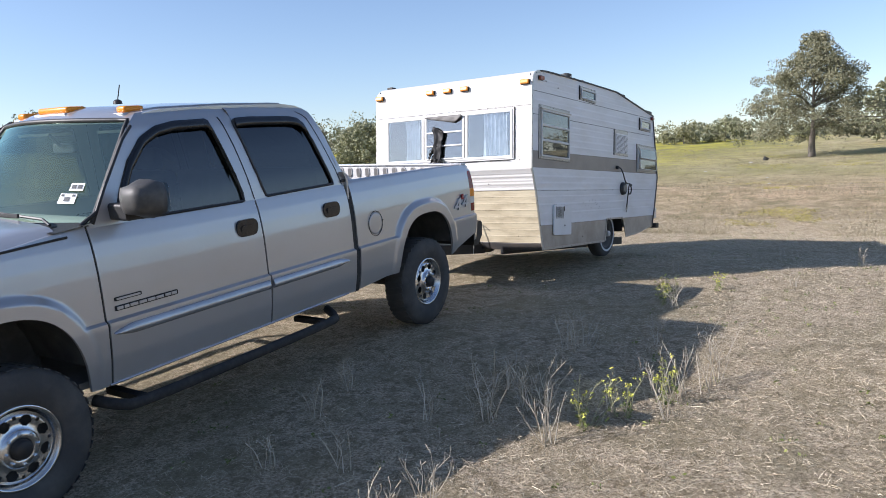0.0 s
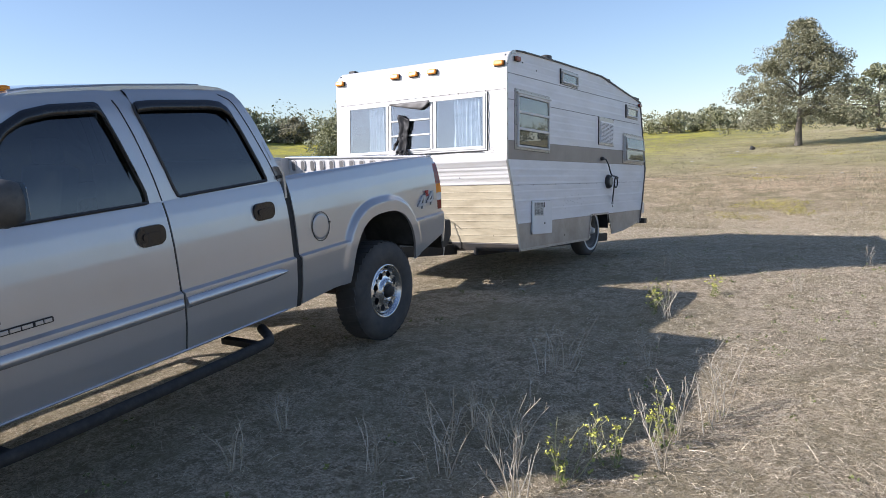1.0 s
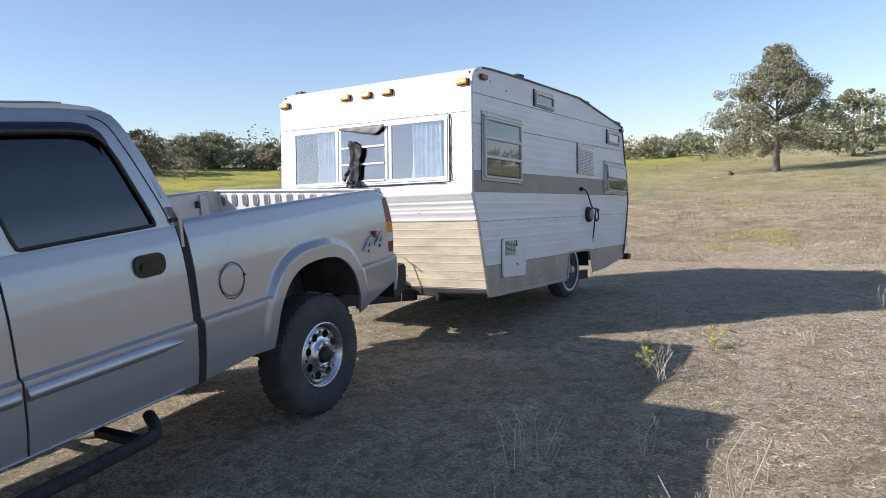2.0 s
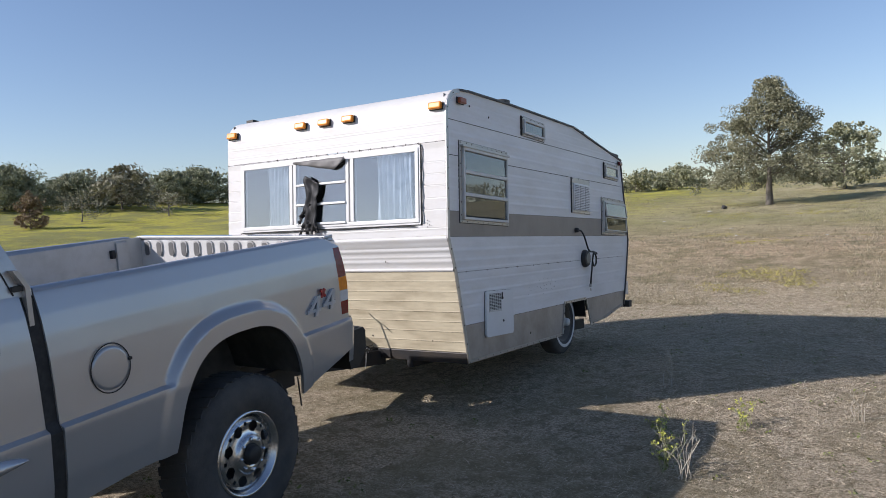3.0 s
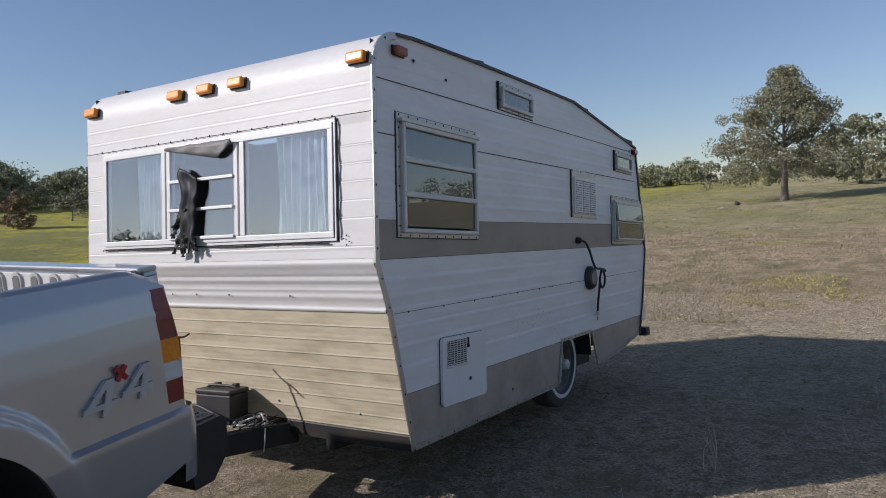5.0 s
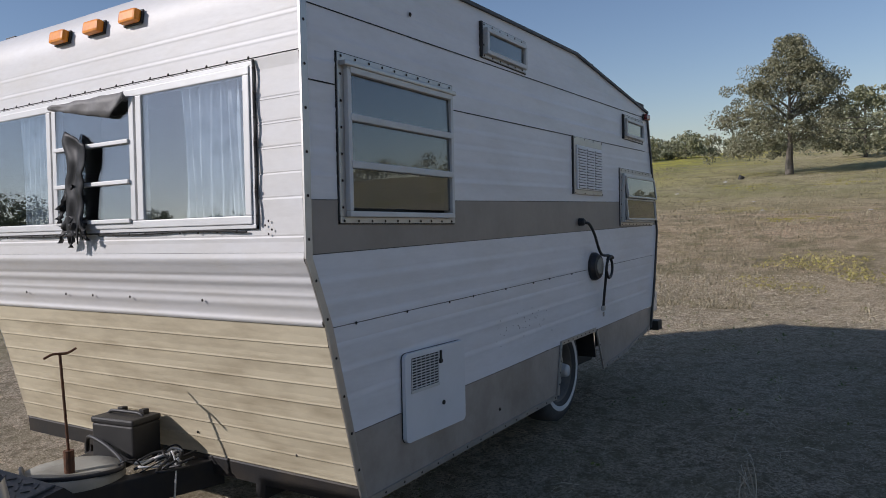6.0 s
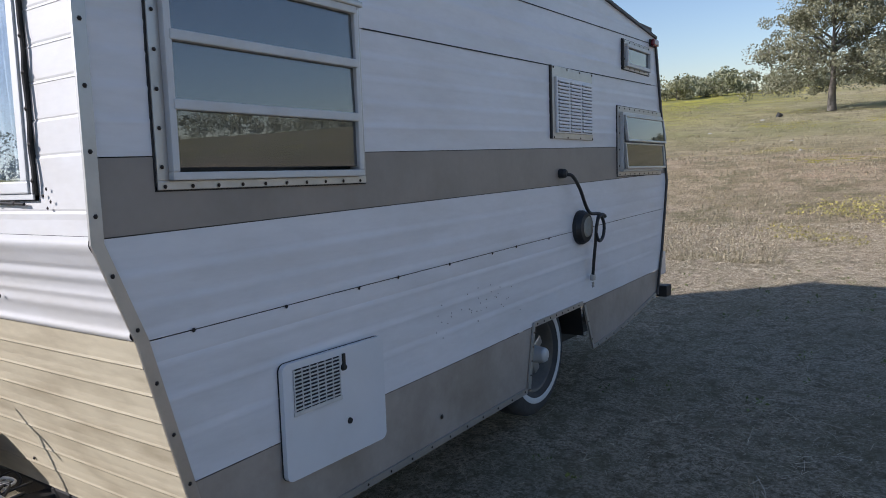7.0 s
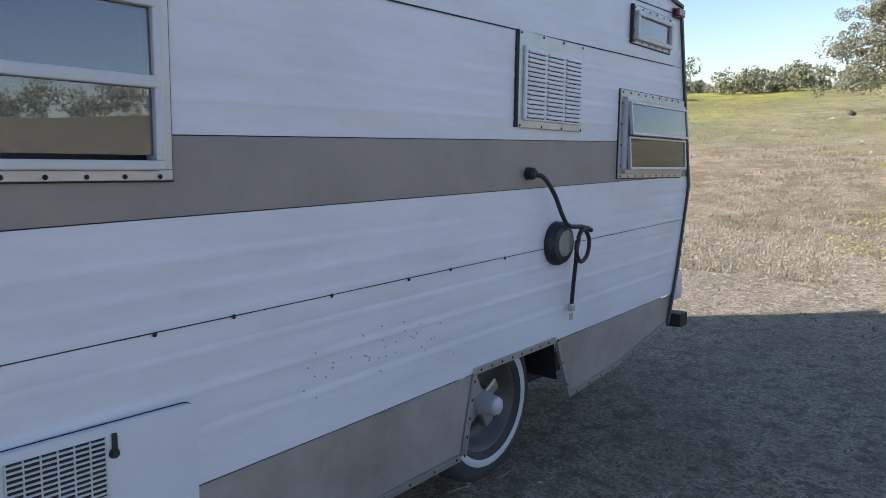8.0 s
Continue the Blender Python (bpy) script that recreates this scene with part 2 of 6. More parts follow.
    out = mixed(ranged(sep.outputs[0], -6, -15), out, green)
    # patches of yellow flowers on the bank
    fy = times(ranged(noise_of(0.30, 4), 0.56, 0.64), ranged(noise_of(6, 3), 0.48, 0.6))
    out = mixed(times(fy, ranged(sep.outputs[1], 9, 13)), out, (0.42, 0.36, 0.05))
    tuft = times(ranged(noise_of(0.9, 6, 0.75), 0.5, 0.62, 0, 0.75), ranged(sep.outputs[1], 6, 11))
    out = mixed(tuft, out, (0.24, 0.215, 0.11))
    l.new(out, p.inputs["Base Color"])
    u = n.new("ShaderNodeBump")
    u.inputs["Strength"].default_value, u.inputs["Distance"].default_value = 1.0, 0.06
    l.new(noise_of(24, 7, 0.8), u.inputs["Height"])
    clod = n.new("ShaderNodeBump")
    clod.inputs["Distance"].default_value = 0.07
    l.new(ranged(sep.outputs[1], 7, 12, 0.0, 1.0), clod.inputs["Strength"])
    l.new(noise_of(3.2, 7, 0.72), clod.inputs["Height"])
    l.new(clod.outputs[0], u.inputs["Normal"])
    l.new(u.outputs[0], p.inputs["Normal"])
    return m


GROUND = ground_material()


# ---- mesh helpers ----
def part(name, bm, mat, parent=None, label="", smooth=False):
    me = bpy.data.meshes.new(name)
    if smooth:
        for f in bm.faces:
            f.smooth = True
    bm.normal_update()
    bm.to_mesh(me)
    bm.free()
    for k in mat if isinstance(mat, (list, tuple)) else (mat,):
        me.materials.append(k)
    ob = new(name, me)
    if parent is not None:
        ob.parent = parent
    if name in ("stems", "flower_cluster", "leaves", "tread_lugs") or name.endswith("screws"):
        ob["kind"] = "stuff"
    return tagged(ob, label)


def thing(name, m, label, category, group="", kind=""):
    ob = new(name)
    ob.empty_display_size = 0.1
    ob.matrix_world = m
    return tagged(ob, label, category, group, kind)


def add_box(bm, x0, x1, y0, y1, z0, z1, bevel=0.0, m=None, mat=0):
    r = bmesh.ops.create_cube(bm, size=1)
    vs = r["verts"]
    for v in vs:
        v.co = Vector(((x0 + x1) / 2 + v.co.x * (x1 - x0), (y0 + y1) / 2 + v.co.y * (y1 - y0), (z0 + z1) / 2 + v.co.z * (z1 - z0)))
    if bevel:
        es = list({e for v in vs for e in v.link_edges})
        r = bmesh.ops.bevel(bm, geom=es, offset=bevel, segments=2, affect="EDGES", profile=0.6)
        vs = list({v for f in r["faces"] for v in f.verts} | {v for v in vs if v.is_valid})
    if m is not None:
        for v in vs:
            v.co = m @ v.co
    if mat:
        for f in {f for v in vs for f in v.link_faces}:
            f.material_index = mat
    return vs


def box(x0, x1, y0, y1, z0, z1, bevel=0.0, m=None):
    bm = bmesh.new()
    add_box(bm, x0, x1, y0, y1, z0, z1, bevel, m)
    return bm


def add_tube(bm, pts, r, n=10, closed=False, radii=None):
    pts = [Vector(p) for p in pts]
    rings = []
    up = Vector((0, 0, 1))
    for i, p in enumerate(pts):
        a, b = pts[max(i - 1, 0)], pts[min(i + 1, len(pts) - 1)]
        if closed:
            a, b = pts[i - 1], pts[(i + 1) % len(pts)]
        d = (b - a).normalized()
        u = d.cross(up if abs(d.dot(up)) < 0.95 else Vector((1, 0, 0))).normalized()
        v = d.cross(u)
        rr = radii[i] if radii else r
        rings.append([bm.verts.new(p + rr * (math.cos(2 * math.pi * k / n) * u + math.sin(2 * math.pi * k / n) * v)) for k in range(n)])
    for a, b in zip(rings, rings[1:] + ([rings[0]] if closed else [])):
        for k in range(n):
            bm.faces.new((a[k], a[(k + 1) % n], b[(k + 1) % n], b[k]))
    if not closed:
        bm.faces.new(rings[0][::-1])
        bm.faces.new(rings[-1])


def tube(pts, r, n=10, closed=False, radii=None):
    bm = bmesh.new()
    add_tube(bm, pts, r, n, closed, radii)
    return bm


def spline(pts, steps=6):
    """A smooth line through points (Catmull-Rom)."""
    p = [Vector(v) for v in pts]
    p = [2 * p[0] - p[1], *p, 2 * p[-1] - p[-2]]
    out = []
    for i in range(1, len(p) - 2):
        for s in range(steps):
            t = s / steps
            a, b, c, d = p[i - 1], p[i], p[i + 1], p[i + 2]
            out.append(0.5 * (2 * b + (c - a) * t + (2 * a - 5 * b + 4 * c - d) * t * t + (3 * b - a - 3 * c + d) * t ** 3))
    return out + [p[-2]]


def add_lathe(bm, prof, n=32, m=None):
    """Turned about x: prof is (x, radius) from one rim to the other."""
    rings = []
    for x, r in prof:
        rings.append([bm.verts.new((m or Matrix()) @ Vector((x, r * math.cos(2 * math.pi * k / n), r * math.sin(2 * math.pi * k / n)))) for k in range(n)])
    for a, b in zip(rings, rings[1:]):
        for k in range(n):
            bm.faces.new((a[k], b[k], b[(k + 1) % n], a[(k + 1) % n]))
    return rings


def lathe(prof, n=32, m=None, caps=True):
    bm = bmesh.new()
    rings = add_lathe(bm, prof, n, m)
    if caps:
        for r in (rings[0], rings[-1][::-1]):
            bm.faces.new(r)
    bmesh.ops.recalc_face_normals(bm, faces=bm.faces)
    return bm


def sheet(cols, thick=None):
    """Columns of equal length of points become one sheet; thick: the offset vector of its second skin."""
    bm = bmesh.new()
    add_sheet(bm, cols, thick)
    return bm


def add_sheet(bm, cols, thick=None):
    def skin(off, flip):
        vs = [[bm.verts.new(Vector(p) + off) for p in c] for c in cols]
        for a, b in zip(vs, vs[1:]):
            for k in range(len(a) - 1):
                q = (a[k], b[k], b[k + 1], a[k + 1])
                bm.faces.new(q[::-1] if flip else q)
        return vs

    f = skin(Vector(), False)
    if thick is not None:
        g = skin(Vector(thick), True)
        rim = lambda v: v[0] + [c[-1] for c in v[1:]] + v[-1][-2::-1] + [c[0] for c in v[-2:0:-1]]
        a, b = rim(f), rim(g)
        for k in range(len(a)):
            j = (k + 1) % len(a)
            try:
                bm.faces.new((a[k], a[j], b[j], b[k]))
            except ValueError:
                pass


def prism(outline, x0, x1, axis="x"):
    """A flat outline of (a, b) pairs given thickness along an axis: x -> (x, a, b), y -> (a, y, b)."""
    bm = bmesh.new()
    at = (lambda x, a, b: (x, a, b)) if axis == "x" else (lambda y, a, b: (a, y, b)) if axis == "y" else (lambda z, a, b: (a, b, z))
    p = [bm.verts.new(at(x0, *o)) for o in outline]
    q = [bm.verts.new(at(x1, *o)) for o in outline]
    bm.faces.new(p)
    bm.faces.new(q[::-1])
    for k in range(len(p)):
        j = (k + 1) % len(p)
        bm.faces.new((p[j], p[k], q[k], q[j]))
    bmesh.ops.recalc_face_normals(bm, faces=bm.faces)
    return bm


def rounded(a0, a1, b0, b1, r, n=5):
    out = []
    for ca, cb, s in ((a1 - r, b1 - r, 0), (a0 + r, b1 - r, 90), (a0 + r, b0 + r, 180), (a1 - r, b0 + r, 270)):
        for k in range(n + 1):
            t = radians(s + 90 * k / n)
            out.append((ca + r * math.cos(t), cb + r * math.sin(t)))
    return out


def lerp(x, xs, ys):
    return float(np.interp(x, xs, ys))


def smooth01(x):
    x = min(max(x, 0.0), 1.0)
    return x * x * (3 - 2 * x)


# ---- ground ----
def ground_z(x, y):
    d = math.hypot(x - 2, y + 2)
    base = lerp(y, [-12, -9, -5.7, -3.6, -1.9, 0.5, 2.4, 4.5, 8, 15], [-0.21, -0.19, -0.125, 0.02, 0.135, 0.15, 0.19, 0.03, -0.05, -0.05])
    bank = 0.35 * math.exp(-((y - 17 - 0.15 * x) / 4.0) ** 2) * smooth01((x + 14) / 8)
    wob = noise.noise((x * 0.11, y * 0.11, 0)) * 0.18 * smooth01((d - 7) / 12) + noise.noise((x * 0.7, y * 0.7, 3)) * 0.022 + noise.noise((x * 2.9, y * 2.9, 6)) * 0.012
    knoll = 0.32 * math.exp(-((y - 40) / 14.0) ** 2) * smooth01((x + 25) / 12) + 1.6 * smooth01((-x - 45) / 40)
    base -= 0.09 * smooth01((x - 1.0) / 1.6) * smooth01((-y - 1.2) / 1.2)
    base += 0.12 * smooth01((x - 3.0) / 2.5) * smooth01((y - 2.5) / 2.5)
    return base + 0.005 * min(d, 90.0) ** 1.5 + bank + knoll + wob - 0.02 * max(0.0, d - 94)


def axis_points(lo, hi, c, fine, grow):
    out, step = [c], fine
    while out[-1] < hi:
        out.append(out[-1] + step)
        step = step * grow if abs(out[-1] - c) > 6 else step
    left, step = [c], fine
    while left[-1] > lo:
        left.append(left[-1] - step)
        step = step * grow if abs(left[-1] - c) > 6 else step
    return left[:0:-1] + out


def build_ground():
    xs, ys = axis_points(-900, 900, 1.5, 0.09, 1.06), axis_points(-900, 900, -1.0, 0.09, 1.06)
    bm = sheet([[(x, y, ground_z(x, y)) for y in ys] for x in xs])
    g = part("ground", bm, GROUND, None, "dry mown pasture with tan thatch, bare banks and yellow flowers", True)
    return tagged(g, category="ground", kind="structure")


build_ground()


# ---- travel trailer ----
W_TR = -2.38                                   # the far side wall
CURVE = [(0.2 - 0.2 * math.cos(radians(9 * k)), 2.60 + 0.2 * math.sin(radians(9 * k))) for k in range(11)]   # the rolled roof edge
TOP_Y = [y for y, z in CURVE] + [0.35, 1.06, 2.0, 2.55, 4.05]
TOP_Z = [z for y, z in CURVE] + [2.815, 2.838, 2.852, 2.858, 2.672]
BOT_Y = [0.0, 0.10, 0.285, 0.2851, 2.16, 2.22, 2.221, 2.82, 2.821, 2.945, 3.43, 4.05, 4.07, 4.18, 4.295]
BOT_Z = [1.65, 1.38, 0.69, 0.66, 0.705, 1.0, 1.02, 1.035, 1.03, 0.75, 0.79, 0.905, 0.92, 1.22, 1.70]
REAR_Z, REAR_Y = [0.9, 1.22, 1.70, 2.672], [4.07, 4.18, 4.29, 4.05]


def tr_top(y):
    return lerp(y, TOP_Y + [4.295], TOP_Z + [1.70])


def tr_bot(y):
    return lerp(y, BOT_Y, BOT_Z)


trailer = thing("travel_trailer", LEVEL, "old white travel trailer with taupe band and beige front, hitched nose-up", "travel trailer")

# side openings (y0, y1, z0, z1)
SIDE_HOLES = [(0.25, 0.975, 1.80, 2.35), (1.345, 1.755, 2.625, 2.75), (3.485, 3.88, 2.435, 2.56), (3.42, 4.10, 1.795, 2.12)]
RIBS = [1.10, 1.21, 1.31, 1.40, 1.475, 1.555, 1.945, 2.03, 2.115, 2.195, 2.365, 2.46, 2.63, 2.71]


def rake_at(z):
    """How steeply a siding row climbs towards the tail."""
    return lerp(z, [0.95, 1.38, 1.65, 1.85, 2.28], [0.031, 0.031, 0.0245, 0.023, 0.018])



def siding_band(name, z0, z1, mat, label, side=0.0, out=1.0):
    """One run of siding with its pressed ribs, cut to the trailer's outline and round the windows."""
    ys = sorted({*TOP_Y, *[y for y in BOT_Y], *[k * 0.06 for k in range(71)], 4.1, 4.13, 4.19, 4.22, 4.25, 4.28, 4.29, *[y for h in SIDE_HOLES for y in h[:2]]})
    zs = {z0, z1}
    for r in RIBS:
        zs |= {z for z in (r - 0.02, r - 0.006, r + 0.002, r + 0.018) if z0 < z < z1}
    zs = sorted(zs | {z for z in np.arange(z0, z1, 0.04).tolist()})

    def depth(z):
        d = 0.0
        for r in RIBS:
            if r - 0.02 <= z <= r + 0.018:
                d = lerp(z, [r - 0.02, r - 0.006, r + 0.002, r + 0.018], [0.0, 0.0022, -0.0012, 0.0])
        return d

    wob = lambda y, z: 0.003 * noise.noise((y * 1.7, z * 2.3, 5))
    bm = bmesh.new()
    for ya, yb in zip(ys, ys[1:]):
        if ya < 0 or yb > 4.291 or yb - ya < 1e-6:
            continue
        ta, tb, ba, bb = tr_top(ya), tr_top(yb), tr_bot(ya + 1e-7), tr_bot(yb - 1e-7)
        gaps = sorted((h[2], h[3]) for h in SIDE_HOLES if h[0] - 1e-6 <= ya and yb <= h[1] + 1e-6)
        free, lo = [], 0.0
        for g0, g1 in gaps:
            free.append((lo, g0))
            lo = g1
        free.append((lo, 9.0))
        for ra, rb in zip(zs, zs[1:]):
            for g0, g1 in free:
                cut = lambda r, y, b, t: min(max(min(max(r + rake_at(r) * y, g0), g1), b), t)
                p = [(ya, cut(ra, ya, ba, ta)), (yb, cut(ra, yb, bb, tb)), (yb, cut(rb, yb, bb, tb)), (ya, cut(rb, ya, ba, ta))]
                if max(p[3][1] - p[0][1], p[2][1] - p[1][1]) < 1e-4:
                    continue
                vs = [bm.verts.new((side + out * (depth(z - rake_at(z) * y) + wob(y, z)), y, z)) for y, z in p]
                bm.faces.new(vs if out > 0 else vs[::-1])
    bmesh.ops.remove_doubles(bm, verts=bm.verts, dist=1e-5)
    bmesh.ops.dissolve_degenerate(bm, edges=bm.edges, dist=1e-6)
    ob = part(name, bm, mat, trailer, label, True)
    ob.data.set_sharp_from_angle(angle=radians(40))
    return ob


siding_band("roof_edge_siding", 2.553, 2.90, WHITE, "white siding panel")
siding_band("upper_siding", 2.280, 2.550, WHITE, "white siding panel")
siding_band("window_siding", 1.850, 2.277, WHITE, "white siding panel")
siding_band("taupe_band", 1.653, 1.847, TAUPE, "flat taupe painted band")
siding_band("lower_siding", 1.375, 1.650, WHITE, "white ribbed siding panel")
siding_band("ribbed_siding", 0.953, 1.372, WHITE, "white ribbed siding panel with pinholes")
siding_band("skirt_panel", 0.5, 0.950, SKIRT, "worn taupe skirt panel")
for z0, z1, mat in ((0.5, 0.954, SKIRT), (0.957, 1.650, WHITE), (1.653, 1.847, TAUPE), (1.850, 2.9, WHITE)):
    siding_band("far_siding", z0, z1, mat, "siding on the far wall", W_TR, -1.0)

# inner lining, coloured dark to stand for the unlit inside, gives the walls thickness
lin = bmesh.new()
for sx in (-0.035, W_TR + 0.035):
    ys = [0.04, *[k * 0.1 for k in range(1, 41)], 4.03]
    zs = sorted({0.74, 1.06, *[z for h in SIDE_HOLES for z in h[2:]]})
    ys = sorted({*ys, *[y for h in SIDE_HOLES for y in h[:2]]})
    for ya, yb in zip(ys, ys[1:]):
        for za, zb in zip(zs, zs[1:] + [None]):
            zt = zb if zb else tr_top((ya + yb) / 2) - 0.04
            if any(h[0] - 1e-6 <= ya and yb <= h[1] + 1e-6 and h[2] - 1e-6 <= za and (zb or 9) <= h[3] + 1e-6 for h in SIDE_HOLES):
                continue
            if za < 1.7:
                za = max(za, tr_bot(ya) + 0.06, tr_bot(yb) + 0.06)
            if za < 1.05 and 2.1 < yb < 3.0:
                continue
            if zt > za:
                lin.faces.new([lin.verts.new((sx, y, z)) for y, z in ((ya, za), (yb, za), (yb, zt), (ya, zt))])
part("wall_lining", lin, INSIDE, trailer, "inner lining coloured dark")
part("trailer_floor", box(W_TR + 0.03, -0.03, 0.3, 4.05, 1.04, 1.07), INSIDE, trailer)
part("underbody", box(W_TR + 0.04, -0.04, 0.32, 2.1, 0.72, 0.78), DARKMETAL, trailer, "dark steel underbody")

# front skin: a pressed sheet from under the nose over the roof edge
FRONT_HOLES = [(-2.155, -1.585, 1.79, 2.33), (-1.525, -0.95, 1.79, 2.33), (-0.885, -0.26, 1.79, 2.33)]


def front_skin(name, pts, mat, label, holes=(), smooth=False):
    """pts: (y, z) from below upward; swept across the trailer's width."""
    xs = sorted({W_TR, -0.001, *[h for q in holes for h in q[:2]], *[W_TR + k * 0.1 for k in range(1, 24)]})
    bm = bmesh.new()
    for xa, xb in zip(xs, xs[1:]):
        for (ya, za), (yb, zb) in zip(pts, pts[1:]):
            if any(q[0] - 1e-6 <= xa and xb <= q[1] + 1e-6 and q[2] - 1e-6 <= za and zb <= q[3] + 1e-6 for q in holes):
                continue
            w = lambda x, z: 0.004 * noise.noise((x * 1.5, z * 2.5, 9))
            bm.faces.new([bm.verts.new(v) for v in ((xa, ya + w(xa, za), za), (xb, ya + w(xb, za), za), (xb, yb + w(xb, zb), zb), (xa, yb + w(xa, zb), zb))])
    bmesh.ops.remove_doubles(bm, verts=bm.verts, dist=1e-5)
    return part(name, bm, mat, trailer, label, smooth)


def beige_rows():
    """Lapped boards of the nose, each leaning out over the one below."""
    out = []
    n = 8
    for k in range(n):
        z0, z1 = 0.745 + (1.385 - 0.745) * k / n, 0.745 + (1.385 - 0.745) * (k + 1) / n
        yl = lambda z: lerp(z, [0.70, 1.38], [0.283, 0.10])
        out.append([(yl(z0) - 0.001, z0 + 0.0005), (yl(z0) - 0.0045, z0 + 0.004), (yl(z0) - 0.0045, z0 + 0.012), (yl(z0 + 0.025) - 0.001, z0 + 0.025), (yl((z0 + z1) / 2), (z0 + z1) / 2), (yl(z1) + 0.001, z1 - 0.006), (yl(z1) - 0.001, z1)])
    return out


for row in beige_rows():
    front_skin("nose_board", row, BEIGE, "stained beige pressed siding board")
front_skin("nose_edge", [(0.290, 0.655), (0.279, 0.66), (0.272, 0.735), (0.275, 0.744)], DARKMETAL, "grey steel cross member")
NOSE_Z = [1.386 + 0.274 * k / 60 for k in range(61)]


def nose_y(z):
    """The raked nose panel: a folded lower lip, three soft pressed ribs and a rolled edge under the window panel."""
    y = lerp(z, [1.386, 1.53, 1.60, 1.64, 1.66], [0.098, 0.052, 0.018, 0.002, 0.0])
    for c, w, h in ((1.396, 0.012, 0.008), (1.462, 0.016, 0.005), (1.500, 0.009, 0.003), (1.548, 0.012, 0.004), (1.572, 0.008, -0.003), (1.632, 0.02, 0.006)):
        y -= h * math.exp(-((z - c) / w) ** 2)
    return y


front_skin("nose_white", [(nose_y(z), z) for z in NOSE_Z], WHITE_FRONT, "dented white ribbed nose panel", smooth=True)
fz = [1.661, 1.70, 1.745]
for r in (1.79, 1.87, 1.955, 2.04, 2.13, 2.22, 2.33):
    fz.append(r)
grooves = [(y, r + dz) for r in (1.72, 1.86, 1.95, 2.045, 2.135, 2.225) for y, dz in ((-0.0018, -0.005), (0.0015, 0.0015), (0.0, 0.007))]
front_skin("front_panel", sorted([(0.0, z) for z in fz] + grooves + [(-0.004, 2.372), (0.003, 2.378)], key=lambda v: v[1]), WHITE_FRONT, "white ribbed front panel", FRONT_HOLES)
front_skin("front_top_panel", [(0.0, 2.381), (0.0, 2.425), (0.0, 2.43), (-0.002, 2.437), (0.001, 2.443), (0.0, 2.448), (0.0, 2.453), (0.0, 2.505), (0.0, 2.51), (-0.002, 2.517), (0.001, 2.523), (0.0, 2.528), (0.0, 2.533), (0.0, 2.58), *CURVE], WHITE_FRONT, "white rounded front panel with chalky patches", smooth=True)
front_skin("roof", [(0.2, 2.80), (0.35, 2.815), (1.06, 2.838), (2.0, 2.852), (2.55, 2.858), (4.05, 2.672)], ALU_WHITE, "pale metal roof")
front_skin("rear_wall", [(4.05, 2.672), (4.29, 1.70), (4.18, 1.22), (4.07, 0.90), (4.05, 0.885)], WHITE, "white rear wall")


# trim and screws
def dots(pts, r=0.006, normal="x"):
    bm = bmesh.new()
    for p in pts:
        q = Vector(p)
        n = {"x": Vector((1, 0, 0)), "y": Vector((0, -1, 0))}[normal]
        u = Vector((0, 0, 1)).cross(n).normalized()
        v = n.cross(u)
        ring = [bm.verts.new(q + r * (math.cos(a) * u + math.sin(a) * v)) for a in (k * math.pi / 3 for k in range(6))]
        tip = bm.verts.new(q + n * r * 0.7)
        for k in range(6):
            bm.faces.new((ring[k], ring[(k + 1) % 6], tip))
    return bm


def along(pts, step):
    out, left = [], 0.0
    for a, b in zip(pts, pts[1:]):
        a, b = Vector(a), Vector(b)
        d = (b - a).length
        s = left
        while s < d:
            out.append(a.lerp(b, s / d))
            s += step
        left = s - d
    return out


EDGE = [(0.0, 0.30, 0.665), (0.0, 0.115, 1.38), (0.0, 0.015, 1.64), *[(0.0, y + 0.012, z - 0.008) for y, z in CURVE]]


def strip(pts, w, t, x):
    """A flat strip standing on the side wall along a line of points."""
    cols = []
    for i, p in enumerate(pts):
        a, b = Vector(pts[max(i - 1, 0)]), Vector(pts[min(i + 1, len(pts) - 1)])
        d = (b - a).normalized()
        s = Vector((0, -d.z, d.y)) * w / 2
        c = Vector(p)
        c.x = x
        cols.append([c - s, c - s + Vector((t, 0, 0)), c + s + Vector((t, 0, 0)), c + s])
    bm = sheet(cols)
    bmesh.ops.recalc_face_normals(bm, faces=bm.faces)
    return bm


t1 = part("corner_trim", strip(EDGE, 0.034, 0.009, 0.002), ALU, trailer, "dull corner strip with screws")
part("screws", dots([p + Vector((0.012, 0, 0)) for p in along(EDGE, 0.155)], 0.0065), SCREW, t1)
ROOF_LINE = [(0, 0.2, 2.80), (0, 0.35, 2.815), (0, 1.06, 2.838), (0, 2.0, 2.852), (0, 2.55, 2.858), (0, 4.06, 2.672)]
part("drip_rail", strip(ROOF_LINE, 0.016, 0.016, 0.0), DUSTY, trailer, "dark roof drip rail")
REAR_LINE = [(0, 4.045, 2.66), (0, 4.28, 1.70), (0, 4.17, 1.22), (0, 4.065, 0.91)]
t2 = part("rear_trim", strip(REAR_LINE, 0.02, 0.012, 0.002), DUSTY, trailer, "dark rear edge strip")
part("screws", dots([p + Vector((0.016, 0, 0)) for p in along(REAR_LINE, 0.14)]), SCREW, t2)
LOW = [(0, 0.30, 0.673), (0, 2.145, 0.718)]
t3 = part("skirt_trim", strip(LOW, 0.026, 0.007, 0.002), ALU, trailer)
part("screws", dots([p + Vector((0.01, 0, 0)) for p in along(LOW, 0.13)]), SCREW, t3)
ARCH = [(0, 2.165, 0.72), (0, 2.23, 1.032), (0, 2.81, 1.046)]
